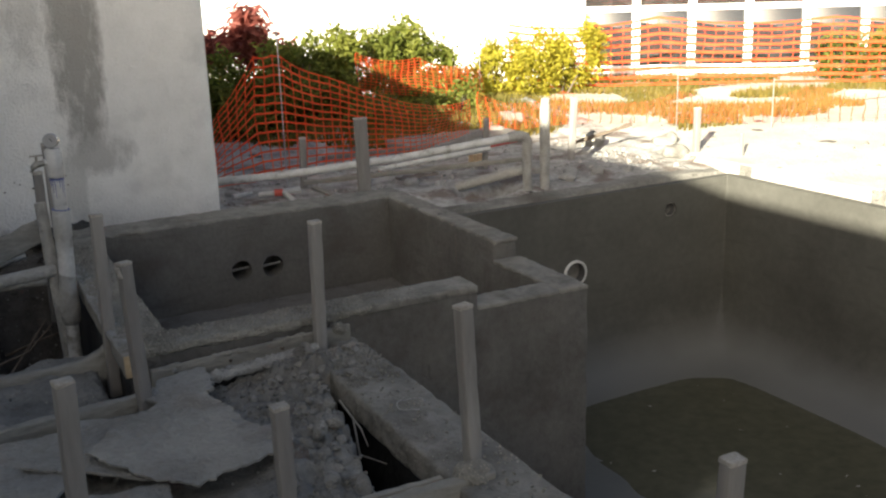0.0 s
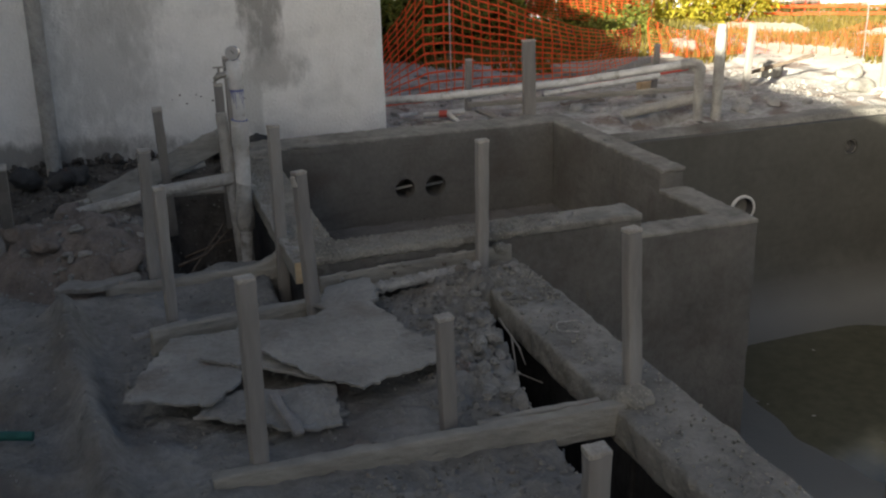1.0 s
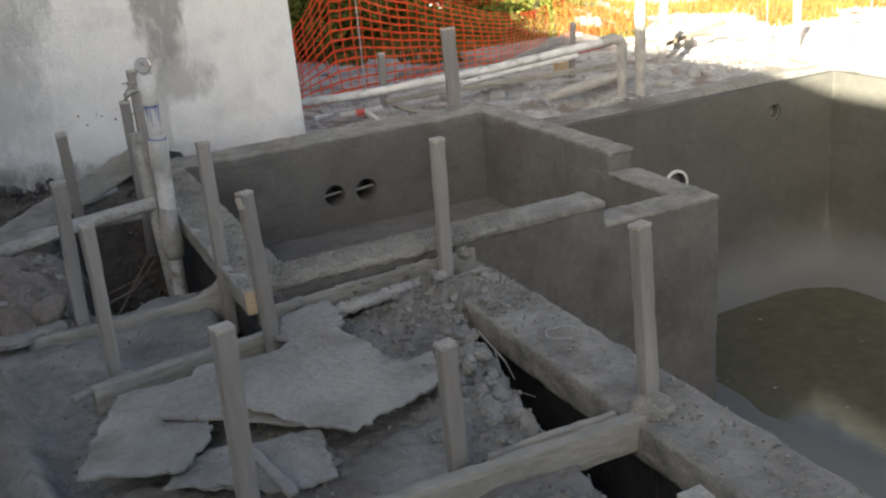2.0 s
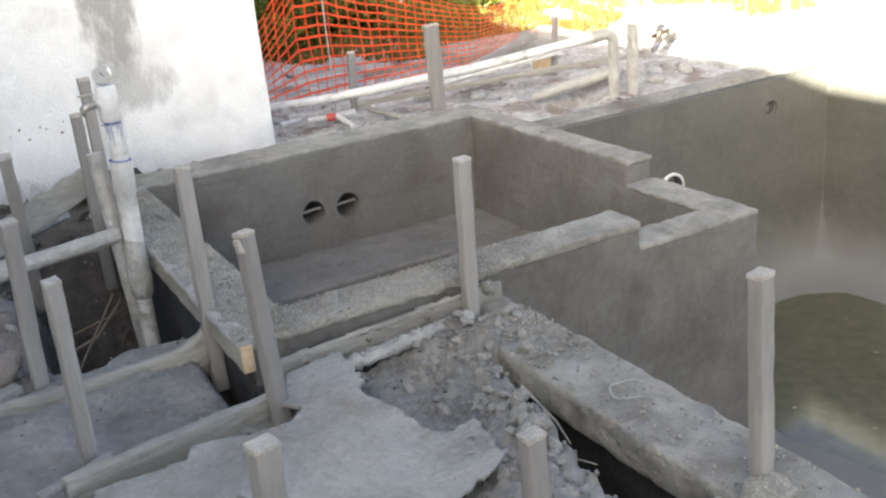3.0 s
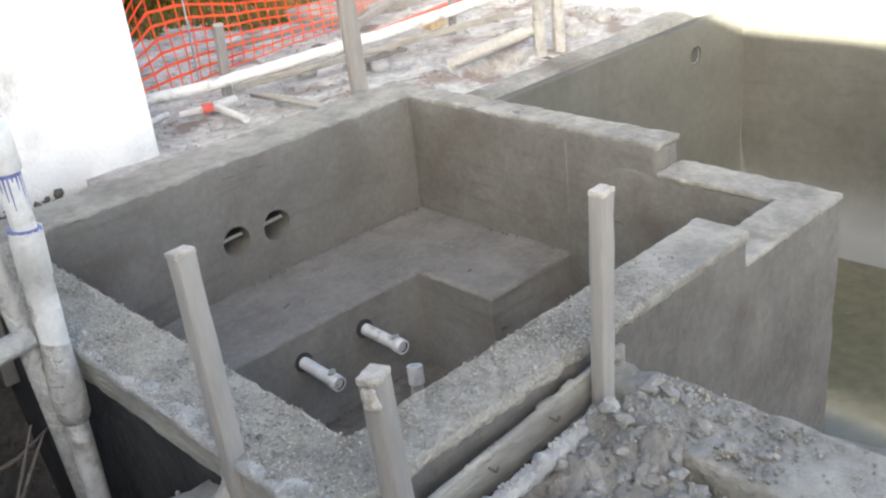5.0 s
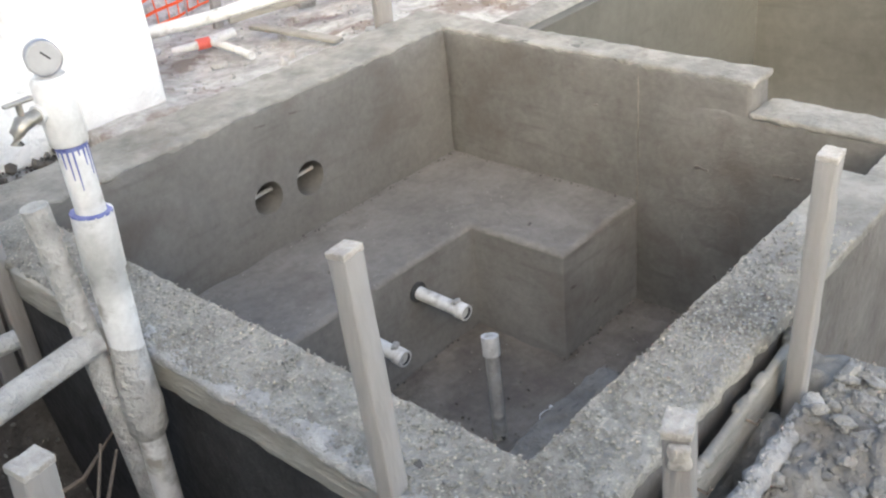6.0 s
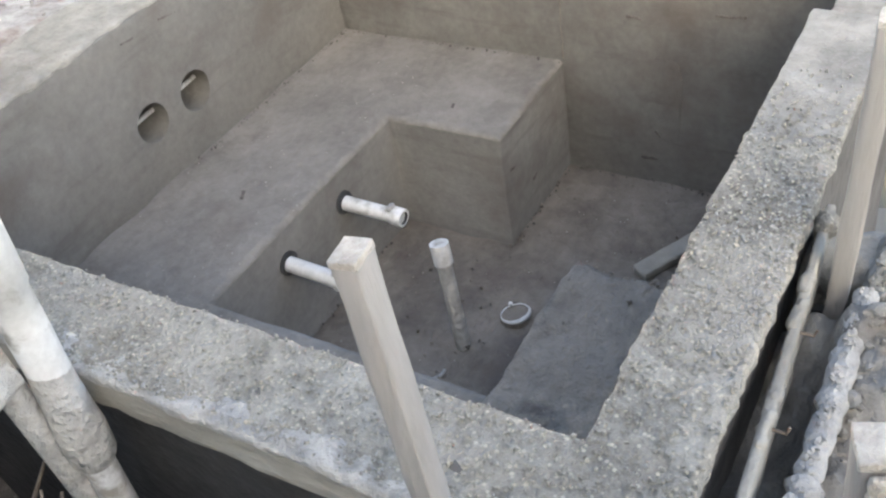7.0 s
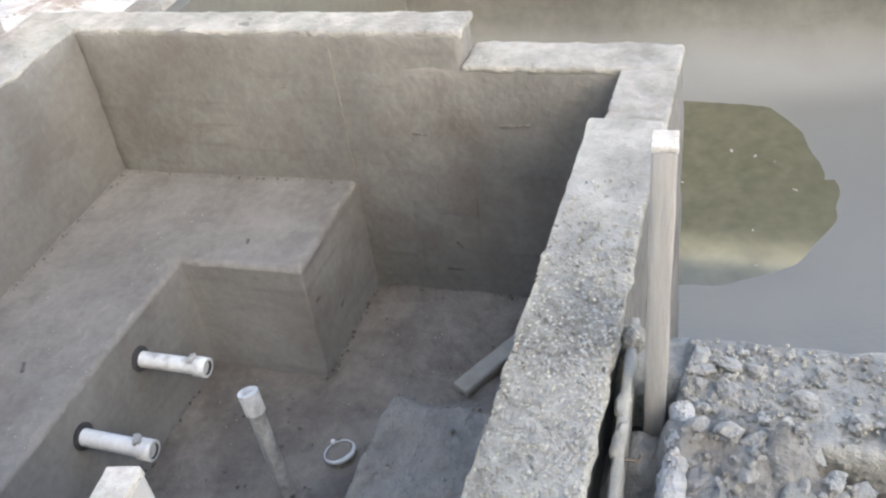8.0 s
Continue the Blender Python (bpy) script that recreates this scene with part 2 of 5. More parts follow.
damp_pale_foot(POOLCON, -0.6, -1.3, 0.7, 0.3, (0.15, 0.15, 0.141))
WATER = bpy.data.materials.new("murky_water")
WATER.use_nodes = True
_n, _l = WATER.node_tree.nodes, WATER.node_tree.links
_b = _n["Principled BSDF"]
_b.inputs["Roughness"].default_value, _b.inputs["IOR"].default_value = 0.11, 1.45
_t = _n.new("ShaderNodeTexNoise"); _t.inputs["Scale"].default_value = 13.0; _t.inputs["Detail"].default_value = 7.0
_g = _n.new("ShaderNodeNewGeometry"); _l.new(_g.outputs["Position"], _t.inputs["Vector"])
_r = _n.new("ShaderNodeMix"); _r.data_type = "RGBA"; _m = _n.new("ShaderNodeMapRange"); _m.inputs["From Min"].default_value, _m.inputs["From Max"].default_value = 0.22, 0.88; _l.new(_t.outputs["Fac"], _m.inputs["Value"]); _l.new(_m.outputs[0], _r.inputs["Factor"])
_r.inputs[6].default_value, _r.inputs[7].default_value = (0.075, 0.073, 0.048, 1), (0.122, 0.118, 0.08, 1)
_l.new(_r.outputs[2], _b.inputs["Base Color"])
GLASS = bpy.data.materials.new("dark_window_glass")
GLASS.use_nodes = True
_b = GLASS.node_tree.nodes["Principled BSDF"]
_b.inputs["Base Color"].default_value, _b.inputs["Roughness"].default_value, _b.inputs["IOR"].default_value = (0.03, 0.03, 0.03, 1), 0.03, 1.9


# ---- mesh helpers ----
def mesh_of(name, verts, faces, mat, smooth=False):
    me = bpy.data.meshes.new(name)
    me.from_pydata([tuple(v) for v in verts], [], faces)
    me.materials.append(mat)
    if smooth:
        me.shade_smooth()
    me.update()
    return me


def place(name, me, parent=None, label="", m=None):
    ob = new(name, me)
    if parent is not None:
        ob.parent = parent
    if m is not None:
        ob.matrix_basis = m
    return tagged(ob, label)


def rough_box(name, size, mat, step=0.05, r=0.008, amp=0.003, freq=9.0, seed=0.0, base=True, amp_top=None):
    """A block with rounded edges and an uneven skin. Origin at the middle of its foot (base) or at its centre."""
    sx, sy, sz = size
    ns = [max(1, int(round(s / step))) for s in size]
    verts, faces, index = [], [], {}
    h = Vector((sx / 2, sy / 2, sz / 2))
    rr = min(r, min(size) * 0.45)

    def axis(n, s):
        # extra lines near both ends, so that the edge is round
        if n == 1:
            return [-s / 2, -s / 2 + rr, s / 2 - rr, s / 2]
        inner = [-s / 2 + rr + (s - 2 * rr) * i / n for i in range(n + 1)]
        return [-s / 2, *inner, s / 2]
    ax = [axis(n, s) for n, s in zip(ns, size)]

    def vert(i, j, k):
        key = (i, j, k)
        if key not in index:
            p = Vector((ax[0][i], ax[1][j], ax[2][k]))
            q = Vector([max(-h[a] + rr, min(h[a] - rr, p[a])) for a in range(3)])
            d = p - q
            if d.length > 1e-9:
                p = q + d.normalized() * rr
                nrm = d.normalized()
            else:
                nrm = Vector((0, 0, 1))
            s = (p + Vector((seed * 7.3, seed * 3.1, seed))) * freq
            a = amp if (amp_top is None or nrm.z < 0.5) else amp_top
            p = p + nrm * a * (noise.noise(s) + 0.5 * noise.noise(s * 2.7))
            if base:
                p.z += h.z
            index[key] = len(verts)
            verts.append(p)
        return index[key]
    cnt = [len(a) - 1 for a in ax]
    for a in range(3):
        u, w = (a + 1) % 3, (a + 2) % 3
        for side in (0, cnt[a]):
            for i in range(cnt[u]):
                for j in range(cnt[w]):
                    quad = []
                    for di, dj in ((0, 0), (1, 0), (1, 1), (0, 1)):
                        c = [0, 0, 0]
                        c[a], c[u], c[w] = side, i + di, j + dj
                        quad.append(vert(*c))
                    faces.append(quad if side else quad[::-1])
    return mesh_of(name, verts, faces, mat, True)


def block(name, x0, x1, y0, y1, z0, z1, mat, parent=None, label="", **kw):
    me = rough_box(name, (x1 - x0, y1 - y0, z1 - z0), mat, **kw)
    return place(name, me, parent, label, pose((x0 + x1) / 2, (y0 + y1) / 2, z0))


def between(p, q, roll=0.0):
    """A pose whose z axis runs from p to q, with its origin at p."""
    p, q = Vector(p), Vector(q)
    d = (q - p).normalized()
    side = Vector((1, 0, 0)) if abs(d.x) < 0.9 else Vector((0, 1, 0))
    y = d.cross(side).normalized()
    x = y.cross(d)
    m = Matrix((x, y, d)).transposed().to_4x4()
    return Matrix.Translation(p) @ m @ pose(0, 0, 0, 0, 0, roll)


def tube(path, radius, sides=14, cap=True):
    """Vertices and faces of a round pipe along a path; radius: one, or one for each point."""
    pts = [Vector(p) for p in path]
    rad = radius if isinstance(radius, (list, tuple)) else [radius] * len(pts)
    verts, faces = [], []
    ref = Vector((0.31, 0.17, 0.93))
    for i, p in enumerate(pts):
        d = (pts[min(i + 1, len(pts) - 1)] - pts[max(i - 1, 0)]).normalized()
        a = d.cross(ref).normalized() if abs(d.dot(ref)) < 0.97 else d.cross(Vector((1, 0, 0))).normalized()
        b = d.cross(a)
        for k in range(sides):
            t = 2 * math.pi * k / sides
            verts.append(p + (a * math.cos(t) + b * math.sin(t)) * rad[i])
    for i in range(len(pts) - 1):
        for k in range(sides):
            k2 = (k + 1) % sides
            faces.append((i * sides + k, i * sides + k2, (i + 1) * sides + k2, (i + 1) * sides + k))
    if cap:                                        # end faces with corners of their own, so that they stay flat
        for ring, turn in ((0, -1), (len(pts) - 1, 1)):
            o = len(verts)
            verts += [verts[ring * sides + k].copy() for k in range(sides)]
            faces.append(tuple(range(o, o + sides))[::turn])
    return verts, faces


def pipe(name, path, radius, mat, parent=None, label="", sides=14, cap=True):
    v, f = tube(path, radius, sides, cap)
    return place(name, mesh_of(name, v, f, mat, True), parent, label)


def hollow_pipe(name, p, q, radius, mat, parent=None, label="", inner=0.8, sides=18):
    """A pipe end whose bore can be looked into, blackened inside for its shade."""
    p, q = Vector(p), Vector(q)
    e = q - (q - p).normalized() * (q - p).length * 0.9
    f = tube([p, q, q, e], [radius, radius, radius * inner, radius * inner], sides, False)[1] + [tuple(3 * sides + k for k in range(sides))]
    # the doubled ring at the mouth needs one direction for all rings
    v = []
    d = (q - p).normalized()
    a = d.cross(Vector((0.31, 0.17, 0.93))).normalized()
    b = d.cross(a)
    for c, r in ((p, radius), (q, radius), (q, radius * inner), (e, radius * inner)):
        v += [c + (a * math.cos(2 * math.pi * k / sides) + b * math.sin(2 * math.pi * k / sides)) * r for k in range(sides)]
    ob = place(name, mesh_of(name, v, f, mat, True), parent, label)
    # Bore faces are coloured black, as the shade inside the pipe.
    ob.data.materials.append(BLACK)
    for i in range(2 * sides, len(f)):
        ob.data.polygons[i].material_index = 1
    return ob


def empty(name, label, category, group="", kind="", at=(0, 0, 0)):
    ob = new(name)
    ob.location = at
    return tagged(ob, label, category, group, kind)


def rel(ob, p):
    return tuple(Vector(p) - ob.location)


def cut(ob, cutters):
    """Take round holes out of ob's mesh for good; cutters: poses of cylinders with radius and depth."""
    helpers = []
    for m, r, d in cutters:
        bm = bmesh.new()
        bmesh.ops.create_cone(bm, cap_ends=True, segments=24, radius1=r, radius2=r * 0.96, depth=d)
        for v in bm.verts:
            k = 1 + 0.05 * noise.noise(v.co * 30 + m.translation * 9)
            v.co.x *= k
            v.co.y *= k
        me = bpy.data.meshes.new("cutter")
        bm.to_mesh(me)
        bm.free()
        c = new("cutter", me)
        c.matrix_world = m
        helpers.append(c)
        mod = ob.modifiers.new("hole", "BOOLEAN")
        mod.object, mod.solver = c, "EXACT"
    bpy.context.view_layer.update()
    me = bpy.data.meshes.new_from_object(ob.evaluated_get(bpy.context.evaluated_depsgraph_get()))
    ob.modifiers.clear()
    me.set_sharp_from_angle(angle=radians(35))
    ob.data = me
    for c in helpers:
        bpy.data.objects.remove(c)


# ---- ground: one sheet with the dug pits, out to the horizon ----
def smooth(a, b, v):
    t = max(0.0, min(1.0, (v - a) / (b - a)))
    return t * t * (3 - 2 * t)


def bump_at(x, y, cx, cy, rx, ry):
    return max(0.0, 1 - ((x - cx) / rx) ** 2 - ((y - cy) / ry) ** 2)


def ground_z(x, y):
    n1 = noise.noise((x * 1.3, y * 1.3, 3.0))
    n2 = noise.noise((x * 6, y * 6, 7.0))
    n3 = noise.noise((x * 19, y * 19, 1.0))
    near = 1 - smooth(6.5, 9.0, math.hypot(x - 2, y - 3))
    n4 = noise.noise((x * 2.7, y * 2.7, 12.0))
    left = (1 - smooth(0.35, 0.6, x)) * smooth(1.2, 2.0, y) * (1 - smooth(5.2, 5.5, y))
    crust = 0.02 * max(0.0, noise.noise((x * 11, y * 11, 21.0))) + 0.007 * noise.noise((x * 36, y * 36, 2.0)) if -0.6 < x < 1.7 and 1.0 < y < 5.5 else 0.0
    z = 0.192 + crust + 0.03 * n1 + near * (0.014 * n2 + 0.008 * n3) + left * (0.05 * n4 + 0.03 * max(0, n2))
    z += 0.03 * smooth(5.0, 5.5, y)
    if x > 5.8:
        z = 0.25 + 0.02 * n1
    if 1.5 < x < 5.95 and -2.8 < y < 5.2:          # under the pool
        if x > 1.66 and y < 5.06 and x < 5.8:
            return -1.9
    if 1.0 < x < 3.0 and 3.16 < y < 5.2:            # under the spa
        return -1.9
    # broken rubble beside the trench
    rub = smooth(1.15, 1.35, x) * (1 - smooth(1.62, 1.66, x)) * smooth(1.85, 2.0, y) * (1 - smooth(2.95, 3.1, y))
    if rub > 0:
        rub *= 1 - 0.85 * min(1.0, 1.6 * bump_at(x, y, 1.24, 2.74, 0.22, 0.3))
        clod = max(0.0, 0.75 - noise.voronoi(Vector((x * 13 + n2, y * 13, 2.0)))[0][0])
        fine = max(0.0, 0.7 - noise.voronoi(Vector((x * 34 + n3, y * 34, 5.0)))[0][0])
        z += rub * (0.04 * abs(n2) + 0.06 * clod + 0.034 * fine + 0.012 * noise.noise((x * 50, y * 50, 3.0)))
    z += 0.07 * smooth(1.42, 1.62, x) * smooth(2.7, 2.8, y) * (1 - smooth(3.06, 3.12, y)) if x < 1.66 else 0
    # trench along the pool wall
    edge = 1.43 + 0.12 * smooth(1.9, 2.5, y) + 0.03 * smooth(2.5, 2.7, y) + 0.035 * noise.noise((y * 7, 0.3, 5.0)) + 0.015 * noise.noise((y * 25, 0.3, 5.0))
    if x < 1.66:
        z -= 0.9 * smooth(edge, edge + 0.03, x) * (1 - smooth(2.73, 2.79, y)) * smooth(-1.0, 0.0, y)
    # pit round the pipes beside the spa
    pn = 0.07 * noise.noise((x * 4, y * 4, 9.0))
    pit = smooth(0.42 + pn, 0.7 + pn, x) * smooth(3.58 + pn * 0.6, 3.74 + pn, y) * (1 - smooth(4.75, 5.1, y)) * (1 - smooth(1.1, 1.2, x))
    z -= 0.75 * pit
    if 0.86 < x < 1.1 and 2.96 < y < 3.5:           # void below the spa's corner
        z -= 0.45 * smooth(0.88, 0.93, x) * smooth(2.98, 3.04, y) * (1 - smooth(3.38, 3.46, y))
    if 1.05 < x < 1.66 and 2.98 < y:                # gap between the form plank and the spa wall
        z -= (0.07 + 0.04 * n2 + 0.04 * n3) * smooth(3.0, 3.03, y)
    # mounds and a ridge of spilt mortar
    z += 0.16 * bump_at(x, y, 0.14, 3.95, 0.36, 0.5) + (0.07 * n2 + 0.05 * n3) * bump_at(x, y, 0.14, 3.95, 0.4, 0.55)
    z += 0.05 * smooth(5.35, 5.6, y) * smooth(0.9, 1.2, x) * (1 - smooth(2.0, 2.3, x))
    t = (3.2 - y) / 1.2
    if -0.1 < t < 1.2:
        z += 0.08 * math.exp(-((x - (0.1 + 0.14 * t)) / 0.05) ** 2) * smooth(-0.1, 0.1, t)
    z += 0.06 * bump_at(x, y, 0.0, 2.9, 0.25, 0.35)
    # pit beside the pool's rear wall
    z -= 0.16 * bump_at(x, y, 3.85, 5.42, 0.28, 0.17)
    z -= 0.06 * bump_at(x, y, 2.75, 6.3, 0.8, 0.7)
    # planting bed in front of the hedge
    z += 0.12 * smooth(7.4, 8.6, y) * (1 - smooth(6.0, 7.5, x)) * near
    return z


def stops(marks, steps):
    """Grid lines: between each two marks at their own step, then far out to the horizon."""
    far = [1.2, 2.5, 5, 10, 25, 60, 150, 400]
    lines = [marks[0] - f for f in far[::-1]]
    for a, b, step in zip(marks, marks[1:], steps):
        n = int(round((b - a) / step))
        lines += [a + (b - a) * i / n for i in range(n)]
    return lines + [marks[-1]] + [marks[-1] + f for f in far]


gx = stops((-1.2, -0.3, 1.1, 1.7, 7.6), (0.04, 0.018, 0.01, 0.036))
gy = stops((0.2, 1.2, 1.8, 3.1, 4.6, 9.0), (0.04, 0.02, 0.011, 0.02, 0.033))
gverts = [(x, y, ground_z(x, y)) for y in gy for x in gx]
W = len(gx)
gfaces = [(j * W + i, j * W + i + 1, (j + 1) * W + i + 1, (j + 1) * W + i) for j in range(len(gy) - 1) for i in range(W - 1)]
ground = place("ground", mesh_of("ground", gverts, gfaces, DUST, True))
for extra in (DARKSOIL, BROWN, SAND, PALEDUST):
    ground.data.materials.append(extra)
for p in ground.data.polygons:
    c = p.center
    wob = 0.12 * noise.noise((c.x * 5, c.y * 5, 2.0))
    # Faces lower than about 0.09, in pits and trench, take the dark soil colour.
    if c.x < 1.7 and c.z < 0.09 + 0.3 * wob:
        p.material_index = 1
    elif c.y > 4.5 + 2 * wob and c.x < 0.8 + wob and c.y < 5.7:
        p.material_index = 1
    elif bump_at(c.x, c.y, 0.14, 3.95, 0.42, 0.55) > 0.15 + 2 * wob or (c.y > 4.95 + wob and c.x < 0.95 + 3 * wob):
        p.material_index = 2 if c.y < 4.9 else 1
    elif c.x + wob > 5.76 + 0.25 * (c.y - 5.5) * (c.y > 5.5):
        p.material_index = 3
    elif c.y > 5.2:
        p.material_index = 4
tagged(ground, "dusty grey cement-covered soil with dug pits", "ground", kind="structure")


# ---- pool: shell with coved foot, and murky water ----
pool = empty("pool", "bare grey concrete swimming pool shell, partly flooded", "pool", kind="structure")
x0, x1, y0, y1 = 1.86, 5.72, -2.4, 5.0


def outline(inset, r):
    """The pool's edge from the spa round to the spa again, moved in by inset; the rear corner beside the yard has the radius r."""
    a, c, e, f = x0 + inset, x1 - inset, y0 + inset, y1 - inset
    pts = [(a, 3.2 + (e - 3.2) * i / 40) for i in range(40)]
    pts += [(a + (c - a) * i / 30, e) for i in range(30)]
    k = f - r
    pts += [(c, e + (k - e) * i / 60) for i in range(60)]
    pts += [(c - r + r * math.cos(radians(90 * i / 24)), f - r + r * math.sin(radians(90 * i / 24))) for i in range(25)]
    pts += [(c - r + (2.95 - c + r) * i / 30, f) for i in range(1, 31)]
    return pts


levels = [(-0.15, -0.2, 0.0), (-0.15, 0.235, 0.0), (-0.13, 0.25, 0.0), (-0.02, 0.25, 0.0), (0.0, 0.235, 0.0), (0.0, 0.1, 0.0), (0.0, -0.1, 0.0), (0.0, -0.3, 0.0), (0.0, -0.5, 0.0), (0.0, -0.62, 0.0), (0.0, -0.74, 0.0)]
for k in range(1, 13):
    ph = radians(90 * k / 12)
    levels.append((1.1 * (1 - math.cos(ph)), -1.36 + 0.62 * (1 - math.sin(ph)), k / 12))


def dish(x, y):
    """Height of the pool bottom: a shallow bowl whose shore is an uneven oval at the water's level, rising to the
    shallow end.
    """
    rho = (abs((x - 4.6) / 0.88) ** 2.7 + abs((y - 3.63) / 1.06) ** 2.7) ** (1 / 2.7) + 0.07 * noise.noise((x * 1.7, y * 1.7, 4.0)) + 0.03 * noise.noise((x * 6, y * 6, 4.0))
    return max(-1.36 + 0.24 * max(0.0, 3.05 - y), -1.2 + 0.1 * min(rho - 1, 2.2))


pv = []
for inset, z, cove in levels:
    for x, y in outline(inset, 0.006 + 0.4 * cove ** 1.5):
        w = 0.007 * noise.noise((x * 2, y * 2, z * 2)) + (0.006 * noise.noise((x * 9, y * 9, z * 9)) if z > 0.2 else 0)
        if x < 1.9 and y < 3.3:
            z = min(z, 0.16)
        pv.append((x + w, y + w, z + (w if z > 0.2 else 0) + (0.036 * (x - 4.65) if z > 0.2 and y > 4.6 else 0) + 0.035 * cove * noise.noise((x * 3, y * 3, 8.0))))
        if cove > 0:
            pv[-1] = (pv[-1][0], pv[-1][1], max(pv[-1][2], dish(x, y)))
P = len(outline(0, 0.02))
pf = [(k * P + i, k * P + i + 1, (k + 1) * P + i + 1, (k + 1) * P + i) for k in range(len(levels) - 1) for i in range(P - 1)]
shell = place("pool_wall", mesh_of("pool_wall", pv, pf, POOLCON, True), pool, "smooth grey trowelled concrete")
cut(shell, [(pose(5.175, 5.0, -0.034, 90), 0.055, 0.3), (pose(4.32, 5.0, -0.38, 90), 0.096, 0.3)])

fx, fy = [2.9 + 1.76 * i / 60 for i in range(61)], [-1.33 + 5.28 * i / 150 for i in range(151)]
fv = [(x, y, dish(x, y) - 0.003 + 0.004 * noise.noise((x * 3, y * 3, 0))) for y in fy for x in fx]
ff = [(j * 61 + i, j * 61 + i + 1, (j + 1) * 61 + i + 1, (j + 1) * 61 + i) for j in range(150) for i in range(60)]
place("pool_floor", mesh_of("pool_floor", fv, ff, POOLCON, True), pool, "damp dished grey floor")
# Black-bored stub added so that the drilled hole looks dark.
hollow_pipe("return_pipe", (5.175, 5.12, -0.034), (5.175, 5.01, -0.034), 0.05, PVCDIRT, pool, "grey stub with a blackened bore, added to darken the drilled hole", 0.93)
ring = empty("skimmer_pipe", "white pipe mouth set in the pool wall", "pipe")
sleeve = hollow_pipe("sleeve", (4.32, 5.16, -0.38), (4.32, 4.985, -0.38), 0.096, PVC, ring, "white plastic sleeve", 0.8, 24)
# Black plate added behind the sleeve, so its bore ends in the dark.
block("back_plate", 4.2, 4.44, 5.14, 5.18, -0.47, -0.22, BLACK, ring, step=0.1)
water = place("water", mesh_of("water", [(1.75, -2.45, -1.2), (5.75, -2.45, -1.2), (5.75, 5.02, -1.2), (1.75, 5.02, -1.2)], [(0, 1, 2, 3)], WATER))
tagged(water, "still murky green rain water in the pool", "water", kind="structure")


# ---- bond beam along the pool's near side ----
beam = block("pool_beam", 1.63, 1.87, -2.4, 2.995, 0.14, 0.25, BEAMCON, step=0.03, r=0.012, amp=0.009, amp_top=0.008, freq=14.0)
tagged(beam, "rough concrete beam along the edge of the pool", "concrete beam", kind="structure")
# The dark void below the beam is put in as a black block.
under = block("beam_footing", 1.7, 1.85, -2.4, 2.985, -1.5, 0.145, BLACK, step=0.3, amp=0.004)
tagged(under, "black block for the dark void under the concrete beam", "footing", kind="structure")
# Two thin black strips added on the face of that block.
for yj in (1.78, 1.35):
    tagged(block("sheet_batten", 1.688, 1.703, yj, yj + 0.03, -0.6, 0.13, BLACK, step=0.1), "dark strip added on the black block under the beam", "batten")

# ---- spa ----
spa = empty("spa", "raised square concrete spa with bench seats, unfinished", "spa", kind="structure")
wkw = dict(step=0.045, r=0.014, amp=0.006, amp_top=0.009, freq=8.0)
rear = block("rear_wall", 0.99, 3.04, 5.0, 5.25, -1.5, 0.35, GUNITE, spa, "grey concrete wall with two round openings", seed=1, **wkw)
cut(rear, [(pose(1.938, 5.0, 0.035, 90), 0.062, 0.44), (pose(2.129, 5.0, 0.033, 90), 0.066, 0.44)])
block("left_wall", 0.985, 1.14, 3.11, 5.005, -0.9, 0.35, GUNITE, spa, seed=2, **wkw)
# Thin black layer over the left wall's outer face below the plank.
block("wall_coating", 0.97, 0.99, 3.125, 4.99, -0.9, 0.262, BLACK, spa, "black layer on the outer face", step=0.08, r=0.004, amp=0.004)
# Black piece gives the void under the wall's corner its dark.
block("wall_coating", 0.98, 1.05, 3.095, 3.13, -0.9, 0.2, BLACK, spa, "black layer on the outer face", step=0.06, r=0.004, amp=0.003)
block("left_wall_top", 0.955, 1.143, 3.1, 5.02, 0.318, 0.358, ROUGHCON, spa, "rough aggregate top of the wall", step=0.02, r=0.013, amp=0.009, amp_top=0.005, freq=30.0, seed=2.5)
block("near_wall", 1.02, 2.46, 3.11, 3.27, -1.5, 0.35, DARKCON, spa, seed=3, **wkw)
block("near_wall_top", 1.03, 1.95, 3.1, 3.274, 0.322, 0.358, ROUGHCON, spa, "rough aggregate top of the wall", step=0.02, r=0.008, amp=0.009, amp_top=0.005, freq=30.0, seed=3.5)
block("near_wall_top", 1.93, 2.458, 3.102, 3.273, 0.324, 0.3575, BEAMCON, spa, "floated top of the wall", step=0.02, r=0.006, amp=0.004, amp_top=0.005, freq=18.0, seed=3.7)
block("spill_wall", 2.2, 3.055, 3.111, 3.269, -1.5, 0.248, DARKCON, spa, "lowered concrete spillway wall", seed=4, **wkw)
block("pool_side_wall", 2.9, 3.04, 3.72, 5.005, -1.5, 0.35, GUNITE, spa, seed=5, **wkw)
block("pool_side_wall", 2.9, 3.055, 3.13, 3.95, -1.5, 0.248, GUNITE, spa, "lowered concrete spillway wall", seed=6, **wkw)
block("pool_side_wall_top", 2.903, 3.044, 3.712, 5.1, 0.335, 0.357, BEAMCON, spa, "rough top of the wall", step=0.025, r=0.008, amp=0.008, amp_top=0.006, freq=20.0, seed=7)
block("spill_wall_top", 2.46, 2.9, 3.112, 3.268, 0.233, 0.255, BEAMCON, spa, "rough top of the spillway", step=0.025, r=0.008, amp=0.005, amp_top=0.006, freq=20.0, seed=8)
